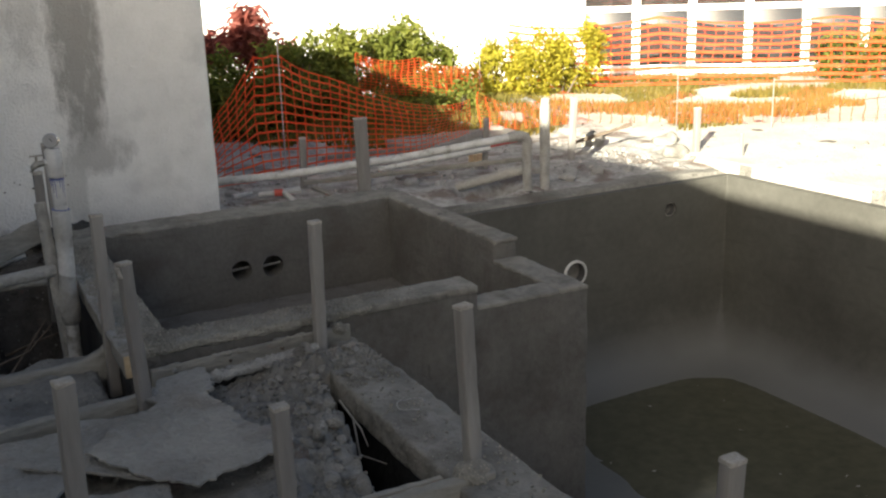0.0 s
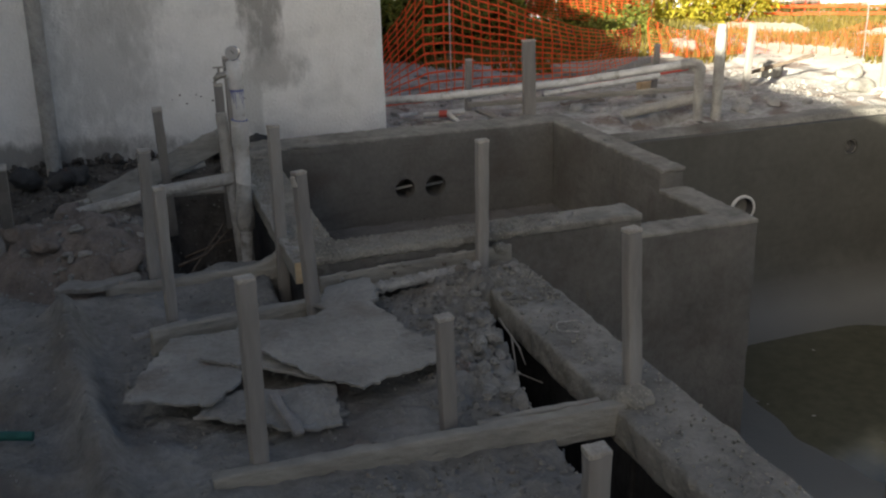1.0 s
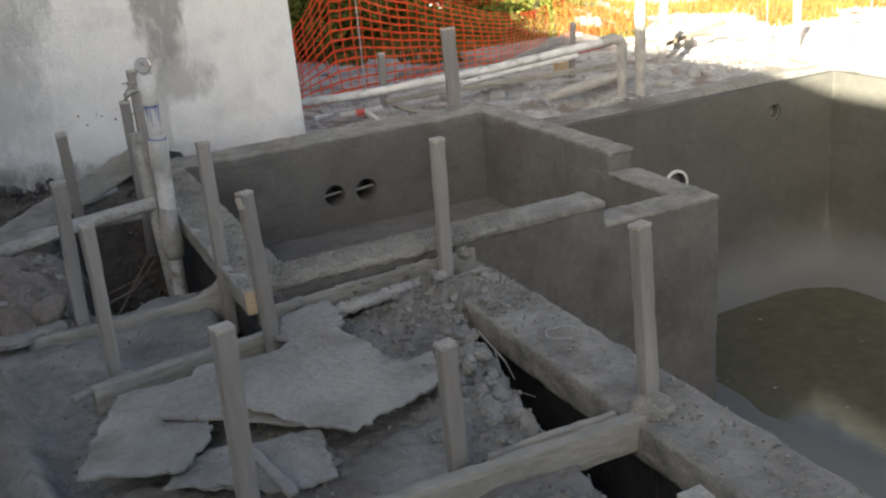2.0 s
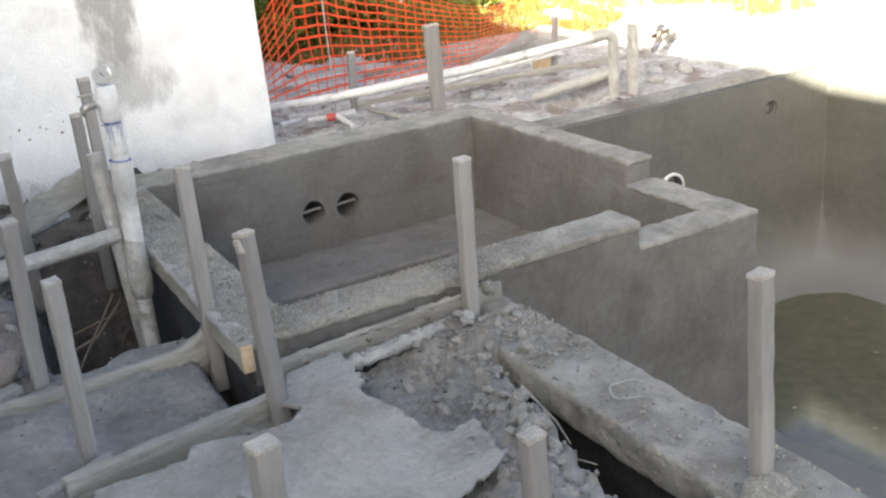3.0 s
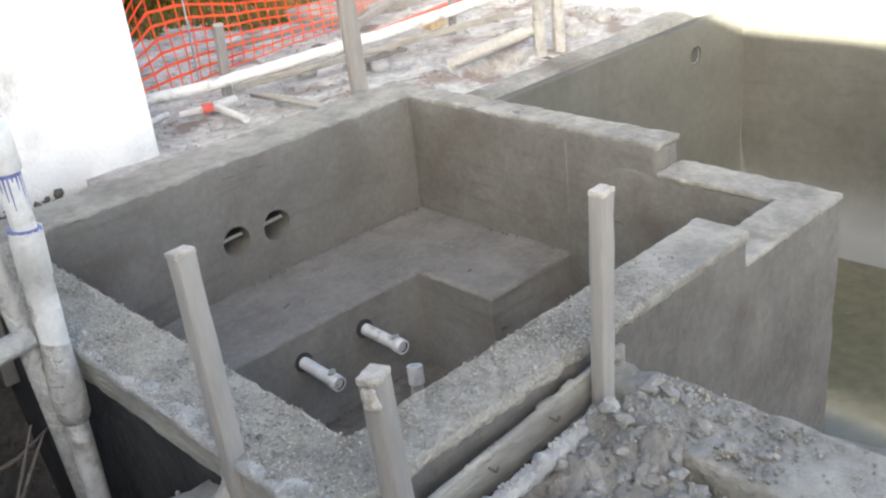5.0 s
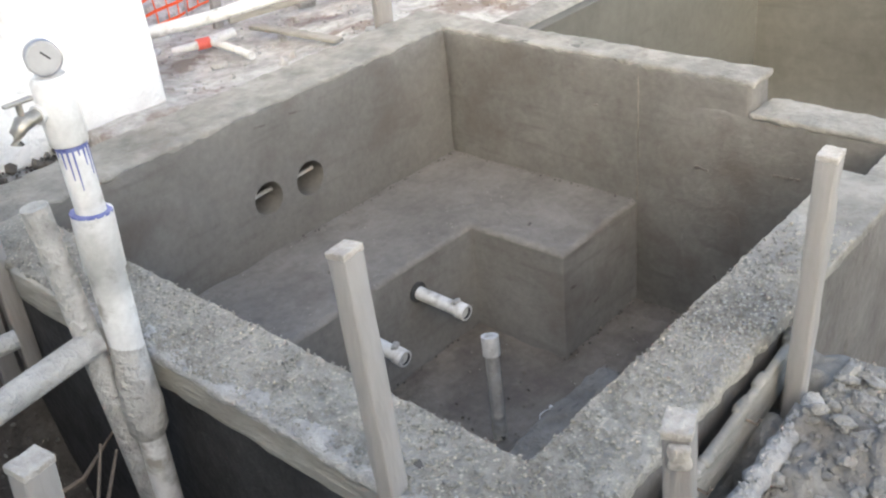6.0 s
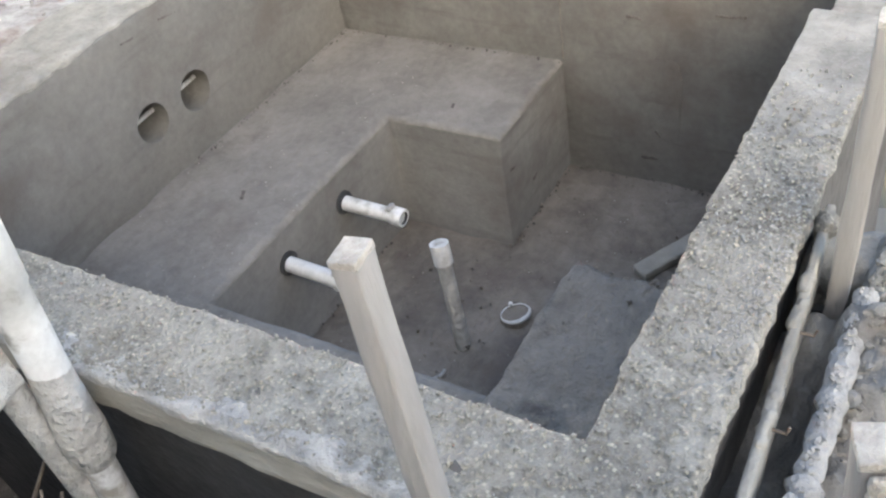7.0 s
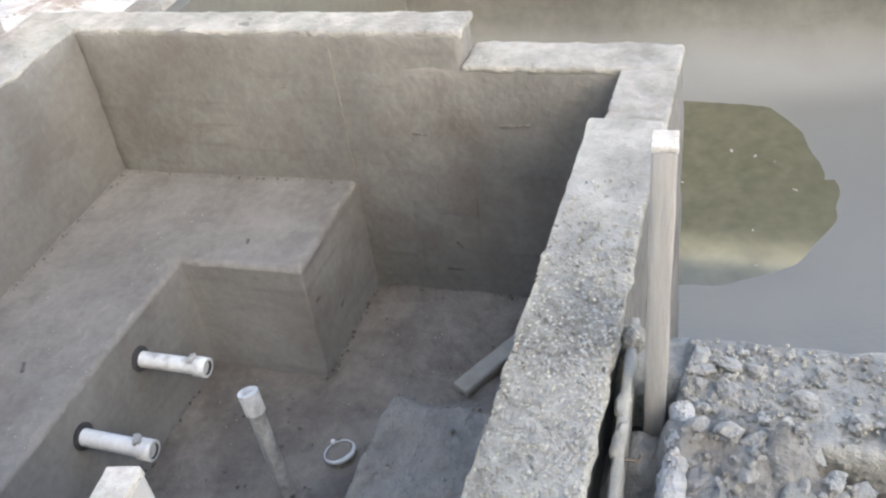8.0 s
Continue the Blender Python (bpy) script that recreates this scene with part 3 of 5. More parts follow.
block("pool_side_spill_top", 2.897, 3.058, 3.112, 3.716, 0.233, 0.256, BEAMCON, spa, "rough top of the spillway", step=0.025, r=0.008, amp=0.005, amp_top=0.006, freq=20.0, seed=8.3)
block("rear_wall_top", 0.99, 3.04, 5.004, 5.25, 0.335, 0.359, BEAMCON, spa, "rough top of the wall", step=0.03, r=0.01, amp=0.01, amp_top=0.008, freq=16.0, seed=9)
block("spa_floor", 1.1, 2.95, 3.2, 5.05, -0.83, -0.595, MUD, spa, "muddy concrete floor", step=0.04, amp_top=0.012, seed=10)


def bench_lines(lo, hi, edges, step):
    """Grid lines for the bench, dense at its edges so that these are round and steep."""
    n = int(round((hi - lo) / step))
    lines = [lo + (hi - lo) * i / n for i in range(n + 1)]
    lines = [v for v in lines if all(abs(v - e) > 0.03 for e in edges)]
    for e in edges:
        lines += [e + d for d in (-0.03, 0.0, 0.001, 0.004, 0.009, 0.016, 0.024, 0.03)]
    return sorted(lines)


def bench_z(x, y):
    def outside(x0, x1, y0, y1):
        dx, dy = max(x0 - x, x - x1), max(y0 - y, y - y1)
        return math.hypot(max(dx, 0), max(dy, 0)) + min(max(dx, dy), 0)
    wave = 0.006 * noise.noise((x * 7, y * 7, 31.0)) + 0.003 * noise.noise((x * 19, y * 19, 31.0))
    d = min(outside(1.56, 3.4, 3.0, 4.125), outside(1.56, 2.435, 3.0, 4.525))
    r = 0.022
    if d <= 0.0005:
        return -0.68
    return -0.168 + wave - r + math.sqrt(max(0.0, r * r - max(0.0, r - d) ** 2))


bxs, bys = bench_lines(1.12, 2.93, (1.56, 2.435), 0.022), bench_lines(3.66, 5.03, (4.125, 4.525), 0.022)
bv = [(x, y, bench_z(x, y)) for y in bys for x in bxs]
BW = len(bxs)
bf = [(j * BW + i, j * BW + i + 1, (j + 1) * BW + i + 1, (j + 1) * BW + i) for j in range(len(bys) - 1) for i in range(BW - 1)]
bench = place("bench_seat", mesh_of("bench_seat", bv, bf, BENCHCON, True), spa, "concrete bench seat along three sides, dusty top toned as if lit")
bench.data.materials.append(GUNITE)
# Upright faces take the darker GUNITE, so their shade is in the colour.
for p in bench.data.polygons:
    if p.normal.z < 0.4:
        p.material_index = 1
block("near_bench", 1.12, 2.0, 3.2, 3.7, -0.7, -0.166, SEATCON, spa, "rough muddy concrete bench seat", step=0.018, r=0.012, amp=0.012, amp_top=0.012, freq=13.0, seed=14)
# shrinkage crack down the pool-side wall, and gouges left by the trowel
pipe("crack", [(2.8985, 4.122 + 0.006 * noise.noise((0, 0, i * 0.7)), 0.34 - 0.5 * i / 24) for i in range(25)], [0.0022 + 0.0016 * noise.noise((i * 1.3, 0, 0)) for i in range(25)], MUD, spa, "thin dark crack", 6)
for gx_, gy_, gz_, ln, tilt in ((2.8985, 3.875, 0.021, 0.05, 6), (2.8985, 3.58, 0.061, 0.09, -4), (2.8985, 3.8, -0.395, 0.03, 60), (2.8985, 3.83, -0.497, 0.06, 0), (2.8985, 4.3, 0.17, 0.025, -8)):
    place("gouge", rough_box("gouge", (0.004, ln, 0.008), DARKSOIL, step=0.008, r=0.0035, amp=0.003, freq=60, seed=gy_, base=False), spa, "dark trowel gouge", pose(gx_, gy_, gz_, tilt))
for gx_, gy_, gz_, ln, tilt in ((2.49, 4.124, -0.32, 0.04, 10), (2.63, 4.124, -0.45, 0.03, -12)):
    place("gouge", rough_box("gouge", (ln, 0.004, 0.009), DARKSOIL, step=0.008, r=0.0035, amp=0.003, freq=60, seed=gx_, base=False), spa, "dark trowel gouge", pose(gx_, gy_, gz_, 0, tilt))
for gx_, gz_, ln in ((1.955, 0.3, 0.05), (2.119, 0.293, 0.07)):
    place("gouge", rough_box("gouge", (ln, 0.004, 0.007), DARKSOIL, step=0.008, r=0.003, amp=0.003, freq=60, seed=gx_, base=False), spa, "dark trowel gouge", pose(gx_, 4.997, gz_, 0, 8))
for gx_, gy_, ln, turn in ((1.94, 4.733, 0.04, 30), (2.55, 4.35, 0.025, 15)):
    place("gouge", rough_box("gouge", (ln, 0.01, 0.004), DARKSOIL, step=0.008, r=0.0015, amp=0.003, freq=60, seed=gx_, base=False), spa, "dark trowel gouge", pose(gx_, gy_, -0.167, 0, 0, turn))


# ---- stakes and form boards ----
def stake(foot, top, w=0.046, d=0.036, label="square grey wooden stake driven into the ground", turn=0.0, seed=0.0, cap=True):
    foot, top = Vector(foot), Vector(top)
    foot = foot - (top - foot).normalized() * 0.12
    L = (top - foot).length
    m = between(foot, top, turn)
    ob = place("wooden_stake", rough_box("wooden_stake", (w, d, L), WOOD, step=0.06, r=0.004, amp=0.0025, freq=14, seed=seed), None, "", m)
    tagged(ob, label, "stake", "stakes round the spa")
    if cap:
        place("split_head", rough_box("split_head", (w * 1.03, d * 1.04, 0.012), SAWN, step=0.012, r=0.002, amp=0.0018, freq=70, seed=seed), ob, "frayed hammered top", pose(0, 0, L - 0.007))
    return ob


stake((0.945, 3.40, 0.2), (0.961, 3.452, 0.81), label="square wooden stake leaning against the spa form board", turn=8, seed=1)
frayed = stake((0.972, 2.875, 0.18), (0.958, 2.895, 0.752), label="square wooden stake at the corner of the form boards", turn=20, seed=2)
place("splinter", rough_box("splinter", (0.01, 0.026, 0.04), SAWN, step=0.008, r=0.004, amp=0.004, freq=50, seed=3), frayed, "splintered corner bent over", pose(-0.023, -0.004, 0.645, 0, -10))
stake((1.69, 3.036, 0.1), (1.694, 3.02, 0.768), label="square wooden stake standing by the spa wall on rubble", turn=4, seed=3)
stake((1.712, 1.835, 0.22), (1.69, 1.838, 0.765), label="tall wooden stake nailed to a board end on the beam", turn=10, seed=4)
stake((1.165, 1.9, 0.15), (1.159, 1.9, 0.563), label="short wooden stake behind the form board", turn=5, seed=5)
stake((0.625, 1.87, 0.18), (0.634, 1.855, 0.769), label="wooden stake with a battered head beside a form board", turn=12, seed=6)
stake((0.43, 3.56, 0.12), (0.455, 3.49, 0.752), label="wooden stake beside the pipe pit", turn=10, seed=7)
stake((0.47, 2.95, 0.15), (0.48, 2.895, 0.752), 0.038, 0.034, label="wooden stake at the end of a form board", turn=15, seed=8)
stake((0.565, 4.6, 0.15), (0.55, 4.38, 0.75), label="dark wooden stake near the house wall", seed=9)
stake((0.945, 4.82, 0.1), (0.945, 4.8, 0.915), label="wooden stake beside the standing pipe", seed=10)
stake((0.88, 4.82, 0.1), (0.886, 4.8, 0.775), label="wooden stake beside the standing pipe", seed=10.5)
stake((-0.17, 4.2, 0.1), (-0.1, 3.75, 0.68), label="wooden stake in loose soil", seed=11)
stake((2.87, 5.29, 0.1), (2.86, 5.29, 0.82), 0.085, 0.03, "wide grey board stake behind the spa wall", 0, 12)
stake((2.86, 6.45, 0.1), (2.85, 6.38, 0.56), 0.05, 0.03, "grey wooden stake in front of the orange fence", 0, 13)
stake((4.2, 6.05, 0.1), (4.2, 6.0, 0.62), 0.04, 0.03, "grey wooden stake in the rear yard", 0, 14)
stake((4.98, 6.0, 0.1), (5.0, 5.98, 0.72), 0.05, 0.04, "pale wooden stake in the sunlit yard", 0, 15)
stake((5.9, 5.55, 0.1), (5.9, 5.55, 0.6), 0.05, 0.04, "pale wooden stake in the sunlit yard", 0, 16)
stake((6.05, 5.2, 0.1), (6.05, 5.2, 0.42), 0.03, 0.02, "thin dark stake beside the pool", 0, 17)
stake((1.83, 0.95, 0.1), (1.83, 0.93, 0.66), label="wooden stake with a pale sawn top", turn=0, seed=18)
stake((1.14, 0.97, 0.1), (1.14, 0.96, 0.68), label="wooden stake with a pale sawn top", turn=0, seed=19)


def board(p, q, w=0.038, h=0.09, label="", mat=PLANK, seed=0.0, name="form_board", amp=0.004, turn=0.0):
    """A plank on edge from p to q (its middle line)."""
    p, q = Vector(p), Vector(q)
    d = q - p
    L = d.length
    m = Matrix.Translation(p) @ d.to_track_quat("X", "Z").to_matrix().to_4x4() @ pose(L / 2, 0, 0, turn)
    ob = place(name, rough_box(name, (L, w, h), mat, step=0.035, r=0.005, amp=amp, freq=15, seed=seed, base=False, amp_top=amp * 1.8), None, "", m)
    return tagged(ob, label, "board", "form boards")


b1 = board((0.965, 3.09, 0.305), (0.965, 4.75, 0.305), 0.038, 0.088, "form plank caked with mortar along the spa wall", seed=1)
place("sawn_end", rough_box("sawn_end", (0.003, 0.036, 0.086), CUTWOOD, step=0.02, r=0.001, amp=0.0, base=False), b1, "fresh yellow end grain", pose(-0.832, 0, 0))
b2 = board((1.03, 3.045, 0.245), (1.84, 3.086, 0.258), 0.018, 0.1, amp=0.002, label= "mortared form plank with nails in front of the spa", seed=2)
for k, xx in enumerate((-0.32, -0.11, 0.1)):
    place("nail", mesh_of("nail", *tube([(xx, -0.005, 0.02), (xx, -0.03, 0.018), (xx + 0.004, -0.034, 0.03)], 0.003, 6), BARK), b2, "bent rusty nail")
for p, q in (((1.11, 3.03, 0.278), (1.15, 3.115, 0.262)), ((1.06, 3.02, 0.235), (1.085, 3.04, 0.225))):
    tagged(pipe("tie_rod", [p, ((p[0] + q[0]) / 2 + 0.004, (p[1] + q[1]) / 2, (p[2] + q[2]) / 2), q], [0.008, 0.007, 0.008], MORTAR, sides=9), "short mortared rod across the form gap", "rod")
drop = place("mortar_blob", rough_box("mortar_blob", (0.07, 0.045, 0.05), ROUGHCON, step=0.012, r=0.02, amp=0.012, freq=30), None, "", pose(1.79, 3.083, 0.272, 0, 0, 10))
tagged(drop, "blob of mortar stuck on the form plank", "mortar")
for k, (xd, yd) in enumerate(((1.12, 3.05), (1.3, 3.058), (1.38, 3.062), (1.55, 3.071), (1.62, 3.075))):
    tagged(place("mortar_drip", rough_box("mortar_drip", (0.05 + 0.03 * (k % 2), 0.021, 0.02), PLANK, step=0.01, r=0.009, amp=0.008, freq=40, seed=k), None, "", pose(xd, yd, 0.28 + 0.013 * (xd - 1.03) / 0.8)), "pale drip of mortar set on the form plank", "mortar", "mortar drips")
fill = block("mortar_fill", 1.73, 1.872, 2.95, 3.125, 0.05, 0.243, BEAMCON, step=0.02, r=0.03, amp=0.012, amp_top=0.018, freq=15.0, seed=71)
tagged(fill, "lumpy concrete packed between beam and spa wall", "concrete", kind="structure")
ridge = [(1.02 + 0.64 * i / 40, 2.985 + 0.006 * noise.noise((i * 0.4, 1, 0)), 0.222 + 0.045 * i / 40 + 0.008 * noise.noise((i * 0.5, 2, 0))) for i in range(41)]
tagged(pipe("mortar_ridge", ridge, [0.022 + 0.01 * noise.noise((i * 0.9, 5, 0)) + 0.01 * noise.noise((i * 2.3, 6, 0)) for i in range(41)], MORTAR, sides=12), "lumpy pale mortar ridge at the foot of the form", "mortar")
smear = block("mortar_smear", 0.94, 1.0, 3.1, 4.4, 0.335, 0.357, MORTAR, step=0.014, r=0.008, amp=0.007, amp_top=0.013, freq=13.0, seed=51)
tagged(smear, "pale mortar smeared over the form plank", "mortar")
board((0.5, 1.84, 0.2), (1.75, 1.79, 0.215), 0.04, 0.1, "long form plank on edge between stakes", seed=3)
board((1.25, 1.9, 0.2), (1.62, 1.86, 0.225), 0.025, 0.05, "thin lath behind the form plank", seed=3.3)
board((0.39, 2.825, 0.222), (0.975, 2.95, 0.2), 0.038, 0.1, "mortared form plank on edge", seed=4)
board((0.97, 2.93, 0.225), (1.2, 2.96, 0.23), 0.04, 0.06, "stub of plank buried in mortar", seed=4.4, amp=0.008)


def bent_board(line, w, h, label):
    """A bendy form strip on edge: its top edge follows line, caked and uneven."""
    v, f, P2 = [], [], [Vector(p) for p in line]
    fine = []
    for a, b in zip(P2, P2[1:]):
        fine += [a.lerp(b, i / 6) for i in range(6)]
    fine.append(P2[-1])
    sm = [sum((fine[max(0, min(len(fine) - 1, i + d))] for d in range(-4, 5)), Vector()) / 9 for i in range(len(fine))]
    c0 = sm[0].copy()
    ring = ((-0.5, -1.0), (-0.5, -0.55), (-0.5, -0.1), (-0.36, 0.0), (0.36, 0.0), (0.5, -0.1), (0.5, -0.55), (0.5, -1.0))
    for i, p in enumerate(sm):
        d = (sm[min(i + 1, len(sm) - 1)] - sm[max(i - 1, 0)]).normalized()
        side = d.cross(Vector((0, 0, 1))).normalized()
        for u, k in ring:
            q = p - c0 + side * (u * w) + Vector((0, 0, k * h))
            v.append(q + side * (0.009 * noise.noise(q * 17)) + Vector((0, 0, 0.006 * noise.noise(q * 23))))
    R = len(ring)
    f = [(i * R + k, i * R + (k + 1) % R, (i + 1) * R + (k + 1) % R, (i + 1) * R + k) for i in range(len(sm) - 1) for k in range(R)]
    f += [tuple(range(R))[::-1], tuple((len(sm) - 1) * R + k for k in range(R))]
    return tagged(place("form_board", mesh_of("form_board", v, f, PLANK, True), None, "", Matrix.Translation(c0)), label, "board", "form boards")


bent_board([(0.2, 3.47, 0.226), (0.42, 3.445, 0.226), (0.56, 3.435, 0.228), (0.7, 3.433, 0.232), (0.82, 3.425, 0.243), (0.89, 3.422, 0.262), (0.935, 3.43, 0.292), (0.95, 3.445, 0.325)], 0.04, 0.15, "bendy form strip curving up to a stake, thick with mortar")
board((0.19, 4.6, 0.26), (0.9, 4.95, 0.46), 0.025, 0.12, "grey plank leaning up towards the house wall", seed=6, turn=-20)
board((0.06, 4.75, 0.2), (0.72, 5.2, 0.26), 0.03, 0.06, "loose grey plank on the soil", seed=7)

# mortar lump at the end of the long plank, on the tall stake's foot
lump = place("mortar_lump", rough_box("mortar_lump", (0.14, 0.1, 0.1), ROUGHCON, step=0.02, r=0.045, amp=0.02, freq=14), None, "", pose(1.7, 1.81, 0.2, 0, 0, 20))
tagged(lump, "rounded lump of set mortar on the plank end", "mortar")

# ---- standing test pipe with gauge and tap ----
tp = empty("test_pipe", "white standing pipe with pressure gauge and metal tap", "pipe", at=(0.877, 4.108, -0.5))
Pt = lambda x, z, dy=0.0: rel(tp, (x + 0.027, 4.108 + dy, z - 0.025 * (1.56 - z)))
pipe("lower_pipe", [Pt(0.846, -0.5), Pt(0.858, 0.26)], 0.03, PVC, tp)
pipe("mortar_collar", [Pt(0.857, 0.215), Pt(0.858, 0.235), Pt(0.86, 0.3), Pt(0.862, 0.36), Pt(0.866, 0.46)], [0.033, 0.043, 0.045, 0.04, 0.034], PVCDIRT, tp, "mortar-smeared bell end")
pipe("pipe_sleeve", [Pt(0.862, 0.34), Pt(0.869, 0.52), Pt(0.871, 0.615), Pt(0.871, 0.618), Pt(0.878, 0.738)], [0.034, 0.036, 0.0365, 0.0405, 0.0405], PVC, tp)
pipe("upper_pipe", [Pt(0.878, 0.73), Pt(0.877, 0.89)], 0.029, PVC, tp)
pipe("primer_band", [Pt(0.8776, 0.735), Pt(0.878, 0.7392)], 0.0408, BLUE, tp, "blue primer ring")
pipe("primer_band", [Pt(0.877, 0.868), Pt(0.877, 0.884)], 0.0295, BLUE, tp, "blue primer band")
for k in range(9):
    a = 3.2 + k * 0.36
    zz = 0.87 - (0.012 + 0.022 * ((k * 5) % 4))
    pipe("primer_drip", [Pt(0.877 + 0.0285 * math.cos(a), 0.874, 0.0285 * math.sin(a)), Pt(0.8772 + 0.0285 * math.cos(a), zz, 0.0285 * math.sin(a))], [0.0024, 0.0012], BLUE, tp, "blue primer drip", 6)
pipe("tee_fitting", [Pt(0.877, 0.878), Pt(0.877, 0.882), Pt(0.876, 0.995), Pt(0.876, 1.003)], [0.034, 0.0365, 0.0365, 0.03], PVC, tp, "white tee fitting")
pipe("gauge_stem", [Pt(0.876, 0.99), Pt(0.875, 1.03)], 0.008, BRASS, tp, "metal stem", 10)
gm = Matrix.Translation(-tp.location) @ between((0.907, 4.118, 1.023), (0.889, 4.073, 1.027))
body = place("gauge", mesh_of("gauge", *tube([(0, 0, 0), (0, 0, 0.004), (0, 0, 0.03), (0, 0, 0.032)], [0.028, 0.032, 0.032, 0.03], 24), STEEL, True), tp, "round steel pressure gauge", gm)
place("dial", mesh_of("dial", *tube([(0, 0, 0.0315), (0, 0, 0.033)], 0.026, 24), DIAL), body, "grey-white dial face")
place("needle", rough_box("needle", (0.003, 0.02, 0.001), BLACK, step=0.02, r=0.0004, amp=0), body, "black needle", pose(0.004, 0.004, 0.033, 0, 0, 40))
tap = pipe("tap_body", [Pt(0.87, 0.945), Pt(0.828, 0.945, -0.005), Pt(0.8, 0.943, -0.01), Pt(0.785, 0.93, -0.012), Pt(0.78, 0.912, -0.012)], [0.013, 0.013, 0.016, 0.013, 0.012], BRASS, tp, "dull metal tap with spout", 12)
pipe("tap_spindle", [Pt(0.804, 0.945, -0.01), Pt(0.804, 0.978, -0.01)], 0.006, BRASS, tap, "", 8)
place("tap_handle", rough_box("tap_handle", (0.055, 0.013, 0.008), BRASS, step=0.01, r=0.003, amp=0.001), tap, "metal handle", Matrix.Translation(Vector(Pt(0.804, 0.976, -0.01))))
pipe("tap_nipple", [Pt(0.845, 0.945), Pt(0.832, 0.945, -0.004)], 0.018, PVC, tp, "white threaded nipple", 12)
lean = pipe("leaning_pipe", [(0.872, 4.118, -0.42), (0.85, 4.143, 0.19), (0.827, 4.168, 0.745)], [0.024, 0.026, 0.027], PVCDIRT)
tagged(lean, "mortar-coated pipe leaning beside the standing pipe", "pipe")
tagged(pipe("cross_pipe", [(0.85, 4.14, 0.437), (0.5, 4.11, 0.415), (0.05, 4.14, 0.33)], 0.03, PVCDIRT), "dusty white pipe lying across the pit", "pipe")
tagged(pipe("cross_pipe", [(0.84, 4.55, 0.28), (0.5, 4.62, 0.27), (0.15, 4.7, 0.24)], 0.024, PVCDIRT), "mortared pipe lying on the soil", "pipe")
tagged(pipe("cross_pipe", [(0.78, 4.9, 0.34), (0.62, 4.88, 0.31)], 0.02, PVC), "short white pipe end on the soil", "pipe")
for k, pts in enumerate(([(0.55, 3.95, 0.1), (0.68, 4.0, 0.12), (0.8, 4.1, 0.2)], [(0.5, 3.78, 0.0), (0.62, 3.95, 0.08), (0.78, 4.12, 0.22)], [(0.6, 4.3, 0.02), (0.75, 4.2, 0.1), (0.9, 4.3, 0.1)])):
    tagged(pipe("root", pts, [0.008, 0.006, 0.003], BARK, sides=7), "dry grey root sticking out of the pit", "root")

# ---- pipes inside the spa ----
for xr, zr, x2, y2, z2 in ((2.13, -0.285, 2.145, 4.325, -0.305), (1.838, -0.288, 1.833, 4.315, -0.297)):
    t = empty("inlet_pipe", "white capped pipe sticking out of the bench face", "pipe", "spa pipes", at=(xr, 4.525, zr))
    T = lambda x, y, z: rel(t, (x, y, z))
    pipe("stub", [T(xr, 4.58, zr), T(x2, y2, z2)], 0.024, PVC, t)
    hollow_pipe("end_cap", T(x2, y2 + 0.03, z2 + 0.002), T(x2, y2 - 0.008, z2), 0.029, PVC, t, "white cap with dried mortar", 0.7)
    # A black disc is drawn in place of the gap round the pipe.
    pipe("hole_rim", [T(xr, 4.5245, zr), T(xr, 4.518, zr)], 0.038, BLACK, t, "black disc for the dark gap round the pipe")
    place("mortar_dab", rough_box("mortar_dab", (0.03, 0.022, 0.018), MORTAR, step=0.005, r=0.007, amp=0.005, freq=60, seed=xr), t, "dab of dried mortar", pose(*T(x2 + 0.003, y2 + 0.035, z2 + 0.022), 0, 0, 20))
dp = empty("drain_pipe", "white upright pipe in the spa floor with cap", "pipe", "spa pipes", at=(1.985, 4.07, -0.595))
D = lambda x, y, z: rel(dp, (x, y, z))
pipe("riser", [D(1.98, 4.065, -0.63), D(2.02, 4.112, -0.285)], 0.023, PVCDIRT, dp)
pipe("cap", [D(2.017, 4.108, -0.31), D(2.025, 4.118, -0.25), D(2.0255, 4.1185, -0.247)], [0.0285, 0.0285, 0.0285], PVC, dp, "white pipe cap")
dr = empty("floor_drain", "round white drain cup in the spa floor, full of mud", "drain", at=(2.138, 3.97, -0.587))
arc = [radians(130 + 205 * i / 20) for i in range(21)]
lip = [radians(12 * i) for i in range(31)]
place("ring", mesh_of("ring", *tube([(0.047 * math.cos(a), 0.043 * math.sin(a), 0.012 + 0.008 * math.cos(a - 4.1) + 0.003 * noise.noise((a * 4, 0, 0))) for a in lip], [0.0025 + 0.0055 * max(0.0, math.cos(a - 4.1)) + 0.0018 * noise.noise((a * 5, 3, 0)) for a in lip], 8, True), PVC, True), dr, "chipped white lip")
place("lip_chip", rough_box("lip_chip", (0.016, 0.012, 0.012), PVC, step=0.004, r=0.004, amp=0.003, freq=60, seed=2), dr, "broken white chip", pose(0.03, 0.03, 0.006, 0, 0, 30))
place("sump", mesh_of("sump", *tube([(0, 0, -0.01), (0, 0, 0.004)], [0.05, 0.043], 20), MUD), dr, "mud-filled sump")
dr2 = empty("floor_drain", "mud-covered drain cup in the spa floor", "drain", at=(1.855, 4.11, -0.589))
place("ring", mesh_of("ring", *tube([(0.045 * math.cos(a), 0.045 * math.sin(a), 0.003) for a in arc[6:16]], 0.006, 8, True), PVCDIRT, True), dr2, "muddy ring")
board((2.43, 3.69, -0.575), (2.73, 3.51, -0.56), 0.06, 0.032, "mortar-stained plank offcut lying on the spa floor", mat=PLANK, seed=41)
